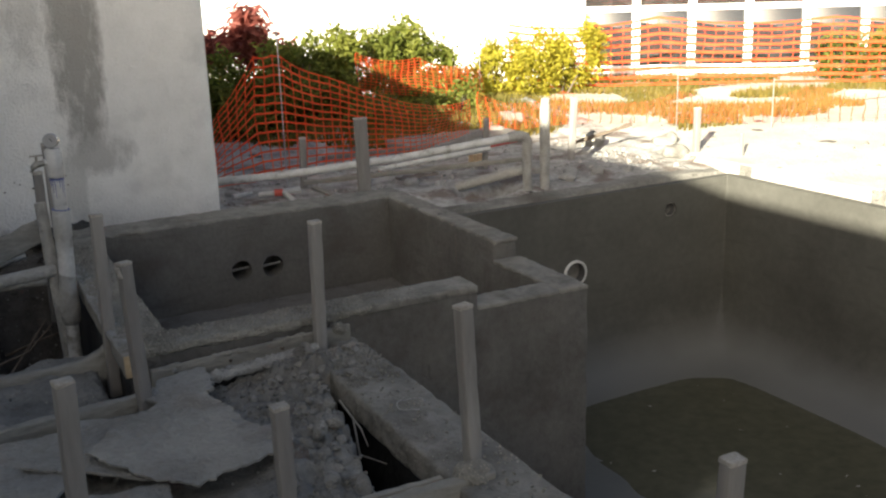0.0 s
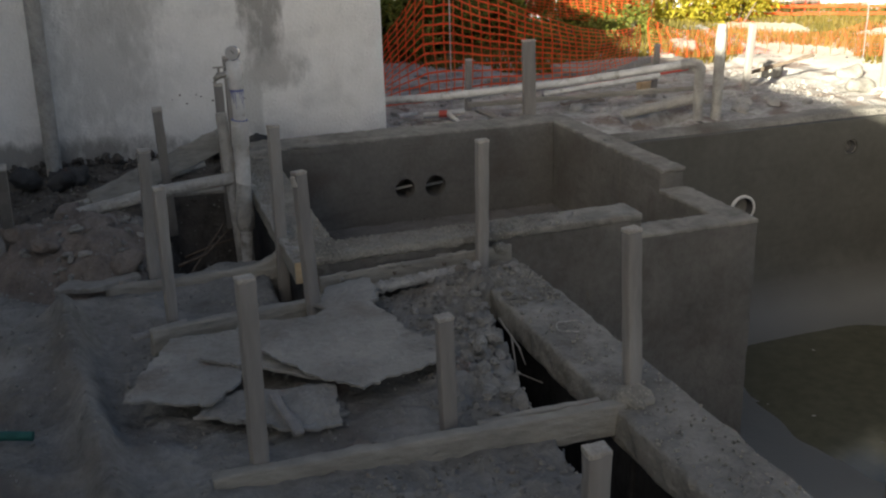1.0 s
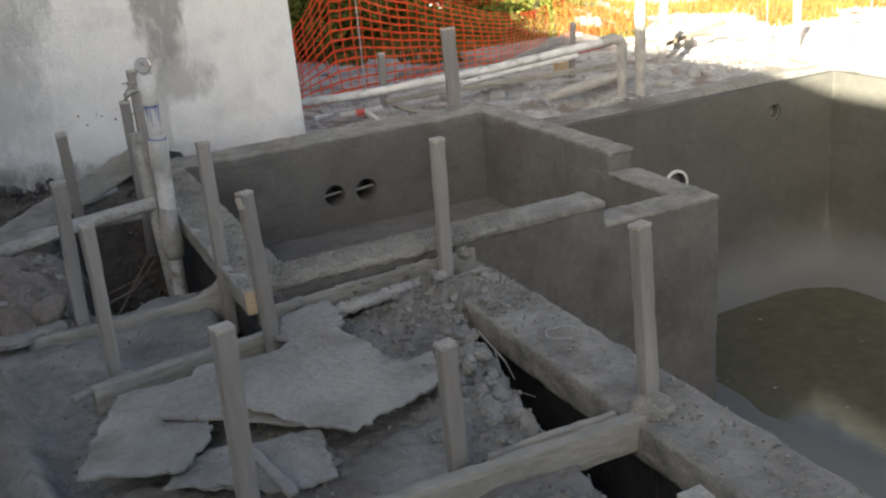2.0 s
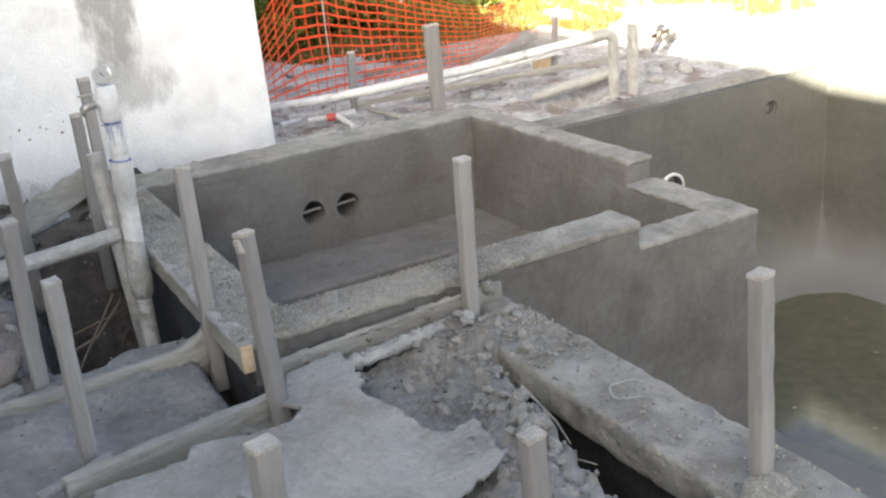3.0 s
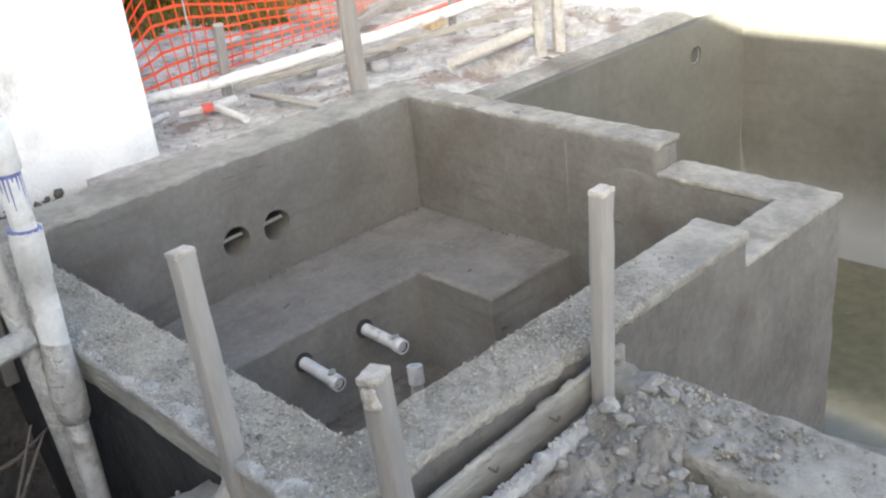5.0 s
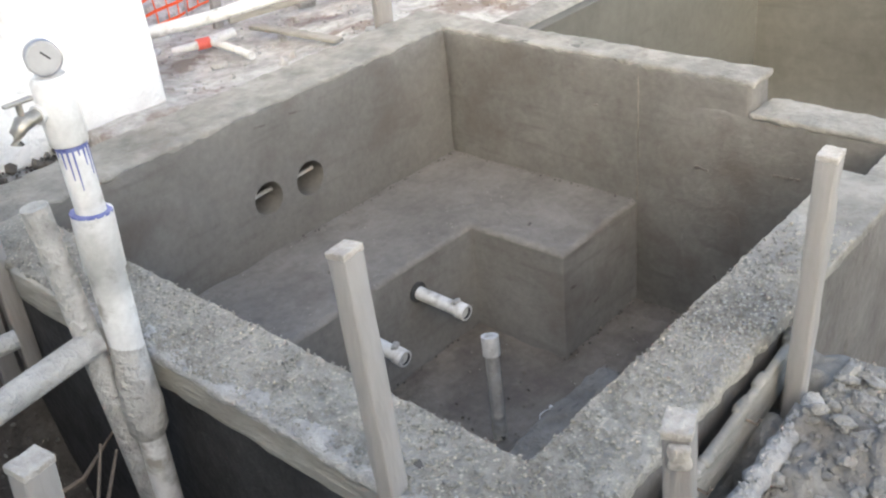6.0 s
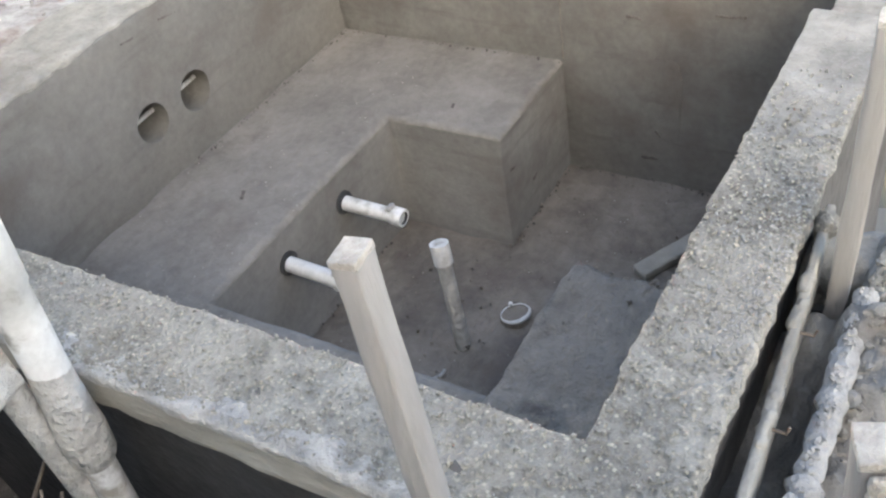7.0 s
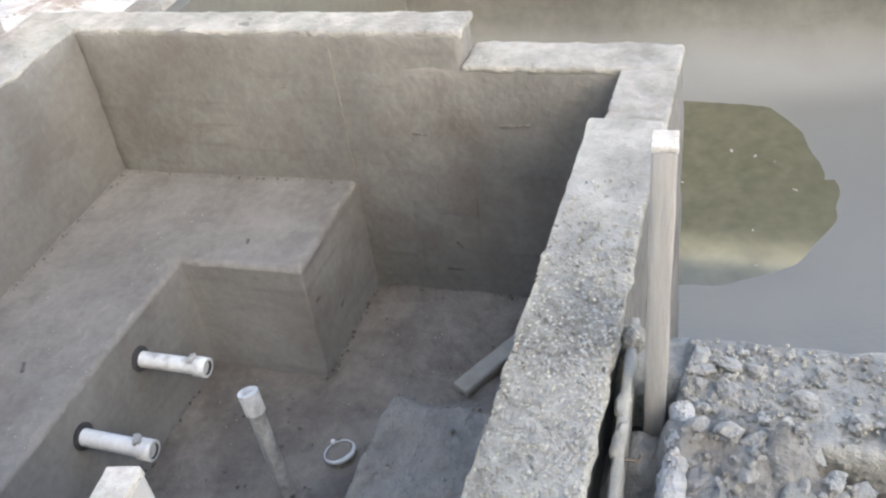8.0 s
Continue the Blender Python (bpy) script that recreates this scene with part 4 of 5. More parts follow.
for xh in (1.938, 2.129):
    tagged(pipe("wall_conduit", [(xh - 0.08, 5.07, 0.022), (xh + 0.08, 5.06, 0.036)], 0.008, PVCDIRT, sides=8), "thin pale rod across the round opening", "rod")

# ---- house on the left, unseen wing added behind the walk to cast shade ----
house = empty("house", "white stuccoed house with dark weather stains", "house", kind="structure")
block("wall", -7.0, 2.0, 5.6, 8.1, 0.22, 1.79, STUCCO, house, "stained white stucco", step=0.25, r=0.02, amp=0.004)
block("foundation", -7.0, 1.98, 5.63, 8.05, -0.4, 0.275, BROWN, house, "bare brown-grey foundation", step=0.06, r=0.01, amp=0.015, freq=14)
block("roof", -7.1, 2.04, 5.57, 8.16, 1.79, 1.86, ROOF, house, "flat grey roof edge", step=1.0)
for k in range(11):
    place("plaster_chip", rough_box("plaster_chip", (0.006 + 0.004 * (k % 3), 0.006, 0.007 + 0.004 * (k % 2)), BROWN, step=0.004, r=0.004, amp=0.002, freq=60, seed=k), house, "small dark hole in the plaster", pose(0.68 + 0.045 * k + 0.02 * math.sin(k * 3), 5.598, 0.575 + 0.03 * math.sin(k * 2.3)))
# Out of view: added so that its roof edge casts the shadow line.
wing = empty("shade_wing", "unseen white wing added to shade the site", "house", kind="structure")
block("wall", -12.0, -2.6, -16.0, 5.2, -0.3, 3.35, STUCCO, wing, "white stucco", step=1.5, amp=0.0)
block("roof", -12.4, -2.2, -16.4, 5.3, 3.35, 3.49, ROOF, wing, "grey roof edge", step=2.0)
gw = block("garden_wall", 0.5, 8.6, 11.6, 11.8, 0.0, 2.4, TRIM, step=0.4, amp=0.0)
tagged(gw, "plain white garden wall in full sun", "wall", kind="structure")
vp = empty("vent_pipe", "white vertical pipe on the house wall", "pipe", at=(-0.03, 5.46, 0.1))
pipe("riser", [(0, 0, -0.1), (0.03, 0.02, 1.2), (0.03, 0.02, 1.65)], 0.045, PVCDIRT, vp)
pipe("socket", [(0, 0, -0.05), (0, 0, 0.1)], 0.055, PVCDIRT, vp, "wider pipe socket")
for k, (xx, yy) in enumerate(((-0.16, 5.28), (0.1, 5.22), (0.02, 5.16), (0.9, 5.42), (1.02, 5.4), (1.15, 5.42))):
    tagged(place("dark_clod", rough_box("dark_clod", (0.16, 0.12, 0.12), BLACK, step=0.025, r=0.05, amp=0.03, freq=16, seed=k), None, "", pose(xx, yy, 0.2 if k < 3 else 0.24, 0, 0, 50 * k)), "black crumpled sheeting by the wall", "sheeting")

# ---- rear yard: pipes, laths, tee ----
tagged(pipe("long_pipe", [(1.55, 6.55, 0.3), (2.5, 6.0, 0.375), (3.3, 5.62, 0.47), (4.02, 5.3, 0.585)], 0.028, PVC), "long white pipe running up to an elbow", "pipe")
el = empty("elbow_pipe", "grey pipe elbow standing in the ground", "pipe", at=(4.09, 5.28, 0.2))
E_ = lambda x, y, z: rel(el, (x, y, z))
pipe("elbow", [E_(3.98, 5.32, 0.58), E_(4.05, 5.29, 0.592), E_(4.09, 5.275, 0.58), E_(4.105, 5.27, 0.54)], 0.036, PVCDIRT, el)
pipe("riser", [E_(4.1, 5.27, 0.56), E_(4.1, 5.27, -0.2)], 0.034, PVCDIRT, el)
post = pipe("post", [(4.23, 5.25, 0.0), (4.235, 5.25, 0.74), (4.24, 5.25, 0.84)], [0.036, 0.036, 0.03], PVCDIRT)
tagged(post, "grey mortared pipe post with a pale top", "post")
tee = empty("pipe_tee", "white plastic pipe tee with red joints on the ground", "pipe", at=(2.568, 6.15, 0.225))
pipe("branch", [(-0.13, 0.06, -0.01), (-0.02, 0.0, 0.0)], 0.019, PVC, tee)
pipe("joint", [(-0.03, 0.01, 0.0), (0.025, -0.01, 0.0)], 0.026, RED, tee, "red joint")
pipe("branch", [(0.02, 0.0, 0.0), (0.15, -0.03, 0.01)], 0.022, PVC, tee)
pipe("branch", [(0.03, -0.03, 0.0), (0.0, -0.34, -0.005)], 0.018, PVC, tee)
tagged(pipe("pipe_offcut", [(2.25, 6.21, 0.225), (2.4, 6.26, 0.225)], 0.015, PVC, sides=10), "small white pipe offcut with a red end", "pipe")
for p, q, r, mt, lab in (((3.35, 6.15, 0.3), (4.2, 5.95, 0.4), 0.022, PVC, "white pipe with a red cut end lying in the yard"), ((3.6, 6.25, 0.3), (4.5, 6.05, 0.42), 0.016, RED, "thin reddish pipe lying in the yard"),
                         ((3.7, 5.58, 0.22), (4.1, 5.3, 0.35), 0.035, PVCDIRT, "thick mortared pipe sloping up to the elbow")):
    tagged(pipe("loose_pipe", [p, q], r, mt), lab, "pipe")
board((2.796, 6.254, 0.25), (4.448, 5.773, 0.32), 0.03, 0.035, "long dusty lath lying in the yard", seed=21)
board((2.817, 6.105, 0.235), (2.815, 5.52, 0.255), 0.05, 0.02, "short grey plank lying in the yard", seed=22)
board((3.245, 7.055, 0.27), (3.9, 6.8, 0.31), 0.03, 0.04, "brown lath below the orange fence", seed=23, mat=WOOD)
board((3.76, 6.5, 0.28), (4.67, 6.92, 0.36), 0.025, 0.05, "brown lath along the edge of the slab", seed=24, mat=WOOD)
board((5.1, 6.2, 0.3), (5.6, 6.0, 0.45), 0.02, 0.03, "dark branch in the sunlit yard", seed=25, mat=BARK)
board((3.42, 5.98, 0.25), (3.74, 5.97, 0.255), 0.07, 0.012, "torn brown strip lying on the soil", seed=26, mat=BROWN, amp=0.01)
tagged(block("brick", 4.2, 4.33, 6.22, 6.3, 0.22, 0.31, CUTWOOD, step=0.03, r=0.006, amp=0.003), "pale tan block lying in the yard", "block")
tagged(block("paving_slab", 4.0, 5.2, 6.95, 7.5, 0.2, 0.3, PAPER, step=0.1, r=0.02, amp=0.01), "pale flat concrete slab behind the pool", "slab")
for k, (xx, yy, s) in enumerate(((5.75, 5.62, 0.2), (5.5, 6.4, 0.25), (5.1, 7.4, 0.22), (5.6, 7.9, 0.3), (5.95, 6.0, 0.22), (6.1, 8.5, 0.35), (5.75, 8.7, 0.3))):
    tagged(place("stone", rough_box("stone", (s, s * 0.7, s * 0.55), STONE, step=0.05, r=s * 0.2, amp=0.04, freq=8, seed=k), None, "", pose(xx, yy, 0.2, 0, 0, 37 * k)), "pale broken stone in the yard", "stone", "stones in the yard")


# ---- orange barrier fence ----
def fence(name, rows, label, sag=0.05, du=0.075, band=0.1, m=13):
    """Woven plastic mesh hung along rows of (x, y, bottom, top): flat strands crossing each other."""
    pts = [Vector(r[:2]) for r in rows]
    run = [0.0]
    for a, b in zip(pts, pts[1:]):
        run.append(run[-1] + (b - a).length)
    n = int(run[-1] / du)
    verts, faces = [], []

    def at(s, v):
        k = max(i for i in range(len(run)) if run[i] <= s + 1e-9)
        k = min(k, len(run) - 2)
        t = (s - run[k]) / (run[k + 1] - run[k])
        a, b = rows[k], rows[k + 1]
        lo, hi = a[2] + (b[2] - a[2]) * t, a[3] + (b[3] - a[3]) * t - sag * 4 * t * (1 - t) * (0.5 + 0.5 * v)
        x, y = a[0] + (b[0] - a[0]) * t, a[1] + (b[1] - a[1]) * t
        w = 0.03 * noise.noise((s * 2.5, v * 2.0, 4.0)) + 0.05 * noise.noise((s * 0.8, v, 9.0))
        return Vector((x + w, y - w, lo + (hi - lo) * v + 0.01 * noise.noise((s * 5, v * 3, 1.0))))

    for i in range(n):
        s = i * du
        for j in range(m):
            a, b = at(s, j / m), at(s, (j + 1) / m)
            a2, b2 = at(s + 0.007, j / m), at(s + 0.007, (j + 1) / m)
            k = len(verts)
            verts += [a, a2, b2, b]
            faces.append((k, k + 1, k + 2, k + 3))
    net = empty(name, label, "fence", "orange fences", at=(rows[0][0], rows[0][1], rows[0][2]))
    origin = net.location.copy()
    strands = place("upright_mesh", mesh_of("upright_mesh", [v - origin for v in verts], faces, ORANGE), net, "thin upright plastic strands")
    verts, faces = [], []
    for j in range(m + 1):
        t = band / m * (1.6 if j in (0, m) else 1.0)
        for i in range(n - 1):
            k = len(verts)
            v0, v1 = max(0, j / m - t), min(1, j / m + t)
            verts += [at(i * du, v0), at((i + 1) * du, v0), at((i + 1) * du, v1), at(i * du, v1)]
            faces.append((k, k + 1, k + 2, k + 3))
    bands = place("cross_mesh", mesh_of("cross_mesh", [v - origin for v in verts], faces, ORANGE), net, "flat bands across the mesh")
    for ob in (strands, bands):
        ob.modifiers.new("thick", "SOLIDIFY").thickness = 0.002
        tagged(ob, kind="stuff")
    return net


fence("barrier_fence", [(2.0, 6.42, 0.25, 0.45), (2.3, 6.47, 0.25, 0.79), (2.6, 6.5, 0.25, 1.17), (2.78, 6.52, 0.25, 1.18), (3.2, 6.62, 0.27, 0.96), (4.05, 6.8, 0.28, 0.66), (4.9, 7.3, 0.3, 0.62)], "sagging orange plastic mesh fence on a steel rod", 0.03)
fence("barrier_fence", [(4.9, 7.35, 0.28, 0.66), (5.8, 7.2, 0.3, 0.62), (6.6, 6.6, 0.3, 0.6), (7.6, 5.9, 0.3, 0.62), (9.0, 5.0, 0.3, 0.7)], "low sunlit orange plastic mesh fence", 0.12, 0.1, 0.05)
fence("barrier_fence", [(4.2, 8.5, 0.62, 1.0), (5.0, 8.65, 0.5, 0.9), (5.6, 8.8, 0.4, 0.78), (6.0, 9.2, 0.3, 0.72)], "orange plastic mesh fence in front of the hedge", 0.06)
fence("barrier_fence", [(7.0, 10.2, 0.3, 1.1), (8.6, 9.3, 0.3, 1.15), (10.3, 8.1, 0.3, 1.1), (12.5, 6.5, 0.3, 1.1)], "orange plastic mesh fence before the far house", 0.08, 0.14, 0.17, 8)
for p, h, lab in (((2.76, 6.53), 1.35, "thin steel rod holding the orange fence"), ((6.0, 9.22), 1.5, "dark steel rod holding the orange fence"), ((7.0, 10.22), 1.2, "thin rod holding the orange fence"), ((6.62, 6.62), 0.75, "dark rod holding the low fence"), ((7.3, 6.1), 0.7, "dark rod holding the low fence")):
    tagged(pipe("fence_rod", [(*p, 0.1), (*p, h)], 0.005, STEEL, sides=8), lab, "rod", "fence rods")


# ---- plants ----
def leaf_crown(name, blobs, count, size, mat, seed, narrow=0.45):
    """Small folded leaves scattered in uneven clumps; blobs: centre and radii."""
    rnd = random.Random(seed)
    verts, faces = [], []
    clumps = []
    for cx, cy, cz, rx, ry, rz in blobs:
        for _ in range(26):
            d = Vector((rnd.gauss(0, 1), rnd.gauss(0, 1), rnd.gauss(0, 1))).normalized() * rnd.uniform(0.55, 1.08)
            clumps.append(Vector((cx + d.x * rx, cy + d.y * ry, cz + d.z * rz)))
    for _ in range(count):
        c = rnd.choice(clumps)
        p = c + Vector((rnd.gauss(0, 1), rnd.gauss(0, 1), rnd.gauss(0, 1))) * 0.065
        s = size * rnd.uniform(0.6, 1.3)
        m = Euler((rnd.uniform(-1, 1), rnd.uniform(-1, 1), rnd.uniform(0, 6.3))).to_matrix()
        k = len(verts)
        for x, y, z in ((-s, 0, 0), (0, -s * narrow, 0.15 * s), (s, 0, -0.2 * s), (0, s * narrow, 0.15 * s)):
            verts.append(p + m @ Vector((x, y, z)))
        faces += [(k, k + 1, k + 2), (k, k + 2, k + 3)]
    return mesh_of(name, verts, faces, mat)


def bush(label, base, blobs, count, size, mat, seed, category="bush", narrow=0.45):
    b = empty("bush", label, category, "bushes", at=base)
    rnd = random.Random(seed)
    loc = [(x - base[0], y - base[1], z - base[2], rx, ry, rz) for x, y, z, rx, ry, rz in blobs]
    place("crown", leaf_crown("crown", loc, count, size, mat, seed, narrow), b)
    for x, y, z, rx, ry, rz in loc:
        for _ in range(3):
            e = (x + rnd.uniform(-rx, rx) * 0.6, y + rnd.uniform(-ry, ry) * 0.6, z + rz * 0.6)
            pipe("limb", [(x * 0.6 + rnd.uniform(-0.1, 0.1), y * 0.6, -0.15), ((x + e[0]) / 2, (y + e[1]) / 2, z * 0.5), e], [0.018, 0.012, 0.004], BARK, b, sides=6)
    return b


bush("dense dark green hedge behind the orange fence", (3.2, 8.4, 0.3), [(2.7, 8.5, 0.65, 0.6, 0.4, 0.36), (3.5, 8.6, 0.7, 0.55, 0.4, 0.38), (2.1, 8.6, 0.7, 0.5, 0.4, 0.4), (3.1, 8.5, 0.5, 0.6, 0.35, 0.3)], 18000, 0.04, LEAF, 1)
bush("leafy green bush with sunlit top", (4.7, 9.1, 0.3), [(4.3, 8.95, 0.75, 0.5, 0.35, 0.42), (4.9, 9.2, 0.82, 0.5, 0.35, 0.45), (5.3, 9.1, 0.6, 0.4, 0.3, 0.38), (3.9, 8.8, 0.65, 0.4, 0.3, 0.3), (4.6, 9.0, 0.5, 0.7, 0.3, 0.25)], 18000, 0.04, LEAF, 2)
bush("bright yellow-green bush in full sun", (6.9, 9.6, 0.3), [(6.5, 9.6, 0.58, 0.42, 0.35, 0.3), (7.1, 9.7, 0.65, 0.4, 0.35, 0.36), (7.6, 9.6, 0.7, 0.4, 0.35, 0.36)], 8000, 0.036, YLEAF, 3)
bush("low green shrub before the far house", (11.2, 8.6, 0.3), [(11.1, 8.6, 0.5, 0.35, 0.3, 0.3), (11.6, 8.3, 0.5, 0.35, 0.3, 0.3)], 3000, 0.035, LEAF, 4)
bush("dark red-leaved plant with spreading leaves", (3.35, 9.4, 0.3), [(3.2, 9.4, 1.02, 0.32, 0.25, 0.16), (3.6, 9.4, 1.0, 0.25, 0.2, 0.15), (3.42, 9.4, 1.22, 0.13, 0.12, 0.16), (2.9, 9.4, 1.0, 0.2, 0.2, 0.12)], 1800, 0.085, RLEAF, 5, "plant", 0.22)
bush("low dark shrub at the foot of the hedge", (4.2, 7.9, 0.3), [(4.4, 8.1, 0.4, 0.5, 0.3, 0.18), (5.2, 8.4, 0.4, 0.4, 0.3, 0.2)], 3000, 0.03, LEAF, 6)
rnd = random.Random(8)
gv, gf = [], []
for _ in range(76000):
    x, y = rnd.uniform(2.4, 13), rnd.uniform(6.4, 11)
    if x < 6.0:                                      # strip of turf before the hedge
        if y < 7.95 - 0.5 * (min(x, 4.2) - 3.0) + 0.25 * noise.noise((x * 3, y * 3, 6.0)) or y > 8.9:
            continue
        z = ground_z(x, y) - 0.01
    else:
        if noise.noise((x * 0.9, y * 0.9, 2.0)) < -0.05:
            continue
        z = 0.22 + 0.12 * smooth(7.4, 8.6, y) * (1 - smooth(6.0, 7.5, x)) * 0.6
    a, h = rnd.uniform(0, 6.3), rnd.uniform(0.04, 0.13)
    k = len(gv)
    gv += [(x - 0.012 * math.cos(a), y - 0.012 * math.sin(a), z), (x + 0.012 * math.cos(a), y + 0.012 * math.sin(a), z), (x + rnd.uniform(-0.04, 0.04), y + rnd.uniform(-0.04, 0.04), z + h)]
    gf.append((k, k + 1, k + 2))
tagged(place("grass", mesh_of("grass", gv, gf, GRASS)), "patchy sunlit dry grass", "grass", kind="stuff")

# ---- far house with a glazed porch ----
FX = Matrix.Translation((8.45, 11.3, 0.25)) @ pose(0, 0, 0, 0, 0, -37)
far = empty("far_house", "white house with a glazed white porch in full sun", "house", kind="structure")
far.matrix_basis = FX


def fblock(name, x0, x1, y0, y1, z0, z1, mat, parent, label="", **kw):
    return block(name, x0, x1, y0, y1, z0, z1, mat, parent, label, **{"step": 0.5, "amp": 0.0, **kw})


fblock("wall", -1.9, 0.3, 0.0, 4.0, 0.0, 3.2, TRIM, far, "sunlit white stucco")
fblock("sill_wall", 0.3, 8.0, 0.0, 0.12, 0.0, 0.1, TRIM, far, "white sill wall")
fblock("rear_wall", 0.3, 8.0, 3.0, 3.2, 0.0, 3.2, STUCCO, far, "white rear wall of the porch")
fblock("porch_floor", 0.3, 8.0, 0.12, 3.0, -0.1, 0.04, PAPER, far)
fblock("fascia", 0.3, 8.0, -0.05, 0.15, 2.6, 3.2, TRIM, far, "white fascia board")
fblock("roof", -2.2, 8.3, -0.5, 4.4, 3.2, 3.35, ROOF, far, "grey roof")
for k in range(10):
    xa = 0.3 + k * 0.76
    w = empty("window_%d" % (k + 1), "white framed porch window with dark glass", "window", "porch windows", "structure")
    w.matrix_basis = FX @ pose(xa, 0, 0)
    for nm, bx in (("stile", (0.0, 0.11, 0.02, 0.1, 0.1, 2.6)), ("transom", (0.11, 0.76, 0.03, 0.09, 0.9, 0.98)), ("top_rail", (0.11, 0.76, 0.03, 0.09, 2.5, 2.6)), ("bottom_rail", (0.11, 0.76, 0.03, 0.09, 0.1, 0.16))):
        fblock(nm, *bx, TRIM, w, r=0.006)
    fblock("pane", 0.11, 0.76, 0.055, 0.065, 0.16, 0.9, GLASS, w, r=0.001)
    fblock("pane", 0.11, 0.76, 0.055, 0.065, 0.98, 2.5, GLASS, w, r=0.001)

# ---- torn board scraps on the ground ----
def scrap(corners, z, label, seed, lift=0.02, thick=0.009):
    """A torn flat sheet: jagged outline from a few corners, slightly buckled."""
    rnd = random.Random(seed)
    pts = []
    for (ax, ay), (bx, by) in zip(corners, corners[1:] + corners[:1]):
        n = max(2, int(math.hypot(bx - ax, by - ay) / 0.025))
        for i in range(n):
            t = i / n
            j = 0.01 if i else 0.0
            pts.append(Vector((ax + (bx - ax) * t + rnd.uniform(-j, j), ay + (by - ay) * t + rnd.uniform(-j, j))))
    c = sum(pts, Vector((0, 0))) / len(pts)
    rings = (1.0, 0.97, 0.8, 0.6, 0.4, 0.2)
    verts, faces = [], []
    N = len(pts)

    def hgt(p):
        return z + lift * noise.noise((p.x * 4 + seed, p.y * 4, 0.5)) + 0.3 * lift * noise.noise((p.x * 14, p.y * 14, seed))
    for side in (0, 1):
        for f in rings:
            for p in pts:
                q = c + (p - c) * f
                verts.append((q.x - c.x, q.y - c.y, hgt(q) - z - (thick if side else 0)))
        verts.append((0, 0, hgt(c) - z - (thick if side else 0)))
    half = len(rings) * N + 1
    for side in (0, 1):
        o = side * half
        for r in range(len(rings) - 1):
            for i in range(N):
                j = (i + 1) % N
                q = (o + r * N + i, o + r * N + j, o + (r + 1) * N + j, o + (r + 1) * N + i)
                faces.append(q[::-1] if side else q)
        for i in range(N):
            q = (o + (len(rings) - 1) * N + i, o + (len(rings) - 1) * N + (i + 1) % N, o + half - 1)
            faces.append(q[::-1] if side else q)
    for i in range(N):
        j = (i + 1) % N
        faces.append((i, half + i, half + j, j))
    ob = place("board_scrap", mesh_of("board_scrap", verts, faces, PAPER, False), None, "", Matrix.Translation((c.x, c.y, z)))
    return tagged(ob, label, "scrap sheet", "torn sheets on the ground")


scrap([(0.53, 2.5), (0.7, 2.78), (0.95, 2.72), (1.0, 2.35), (0.87, 2.24), (0.68, 2.4)], 0.275, "torn dusty grey sheet lying under another", 3)
scrap([(0.29, 2.32), (0.37, 2.55), (0.45, 2.75), (0.72, 2.74), (0.64, 2.34), (0.54, 2.22)], 0.262, "flat dusty grey sheet on the ground", 4, 0.008, 0.008)
scrap([(0.71, 2.45), (0.84, 2.64), (1.0, 2.76), (1.165, 2.775), (1.21, 2.52), (1.295, 2.23), (1.15, 2.175), (0.967, 2.09), (0.87, 2.19), (0.76, 2.36)], 0.288, "large torn grey cement-coated sheet", 5, 0.03, 0.007)
scrap([(0.48, 2.21), (0.62, 2.32), (0.9, 2.22), (0.92, 2.08), (0.68, 2.06)], 0.23, "crumpled torn grey sheet in a pile", 6, 0.035)
scrap([(0.6, 2.13), (0.72, 2.26), (0.9, 2.19), (0.88, 2.0), (0.7, 2.02)], 0.25, "crumpled torn grey sheet in a pile", 7, 0.035)
scrap([(0.97, 2.86), (1.04, 2.99), (1.22, 3.0), (1.2, 2.8), (1.06, 2.76)], 0.272, "small mortar-covered flap by a stake", 8, 0.02, 0.014)
scrap([(1.2, 2.45), (1.36, 2.48), (1.33, 2.3), (1.25, 2.24)], 0.25, "brownish torn sheet corner on rubble", 9, 0.015)
board((0.71, 2.2, 0.275), (0.75, 1.95, 0.262), 0.03, 0.012, "splintered pale lath on the ground", seed=31, mat=WOOD)
board((0.33, 2.82, 0.25), (0.52, 2.9, 0.25), 0.03, 0.02, "splintered brown lath end", seed=32, mat=WOOD)
tagged(pipe("garden_hose", [(-0.6, 2.5, 0.23), (-0.2, 2.33, 0.235), (-0.03, 2.29, 0.235), (0.04, 2.27, 0.23)], 0.014, HOSE), "end of a green garden hose on dust", "hose")

# ---- rubble ----
ROCKS = []
for k in range(8):
    bm = bmesh.new()
    bmesh.ops.create_icosphere(bm, subdivisions=2 if k < 4 else 1, radius=1.0)
    for v in bm.verts:
        d = 1 + 0.5 * noise.noise(v.co * 1.1 + Vector((k * 5, 0, 0))) + 0.22 * noise.noise(v.co * 2.6 + Vector((0, k * 3, 0)))
        v.co = Vector((v.co.x, v.co.y * 0.85, v.co.z * 0.7)) * d
    me = bpy.data.meshes.new("rubble_stone")
    bm.to_mesh(me)
    bm.free()
    me.materials.append(STONE)
    ROCKS.append(me)
rnd = random.Random(5)


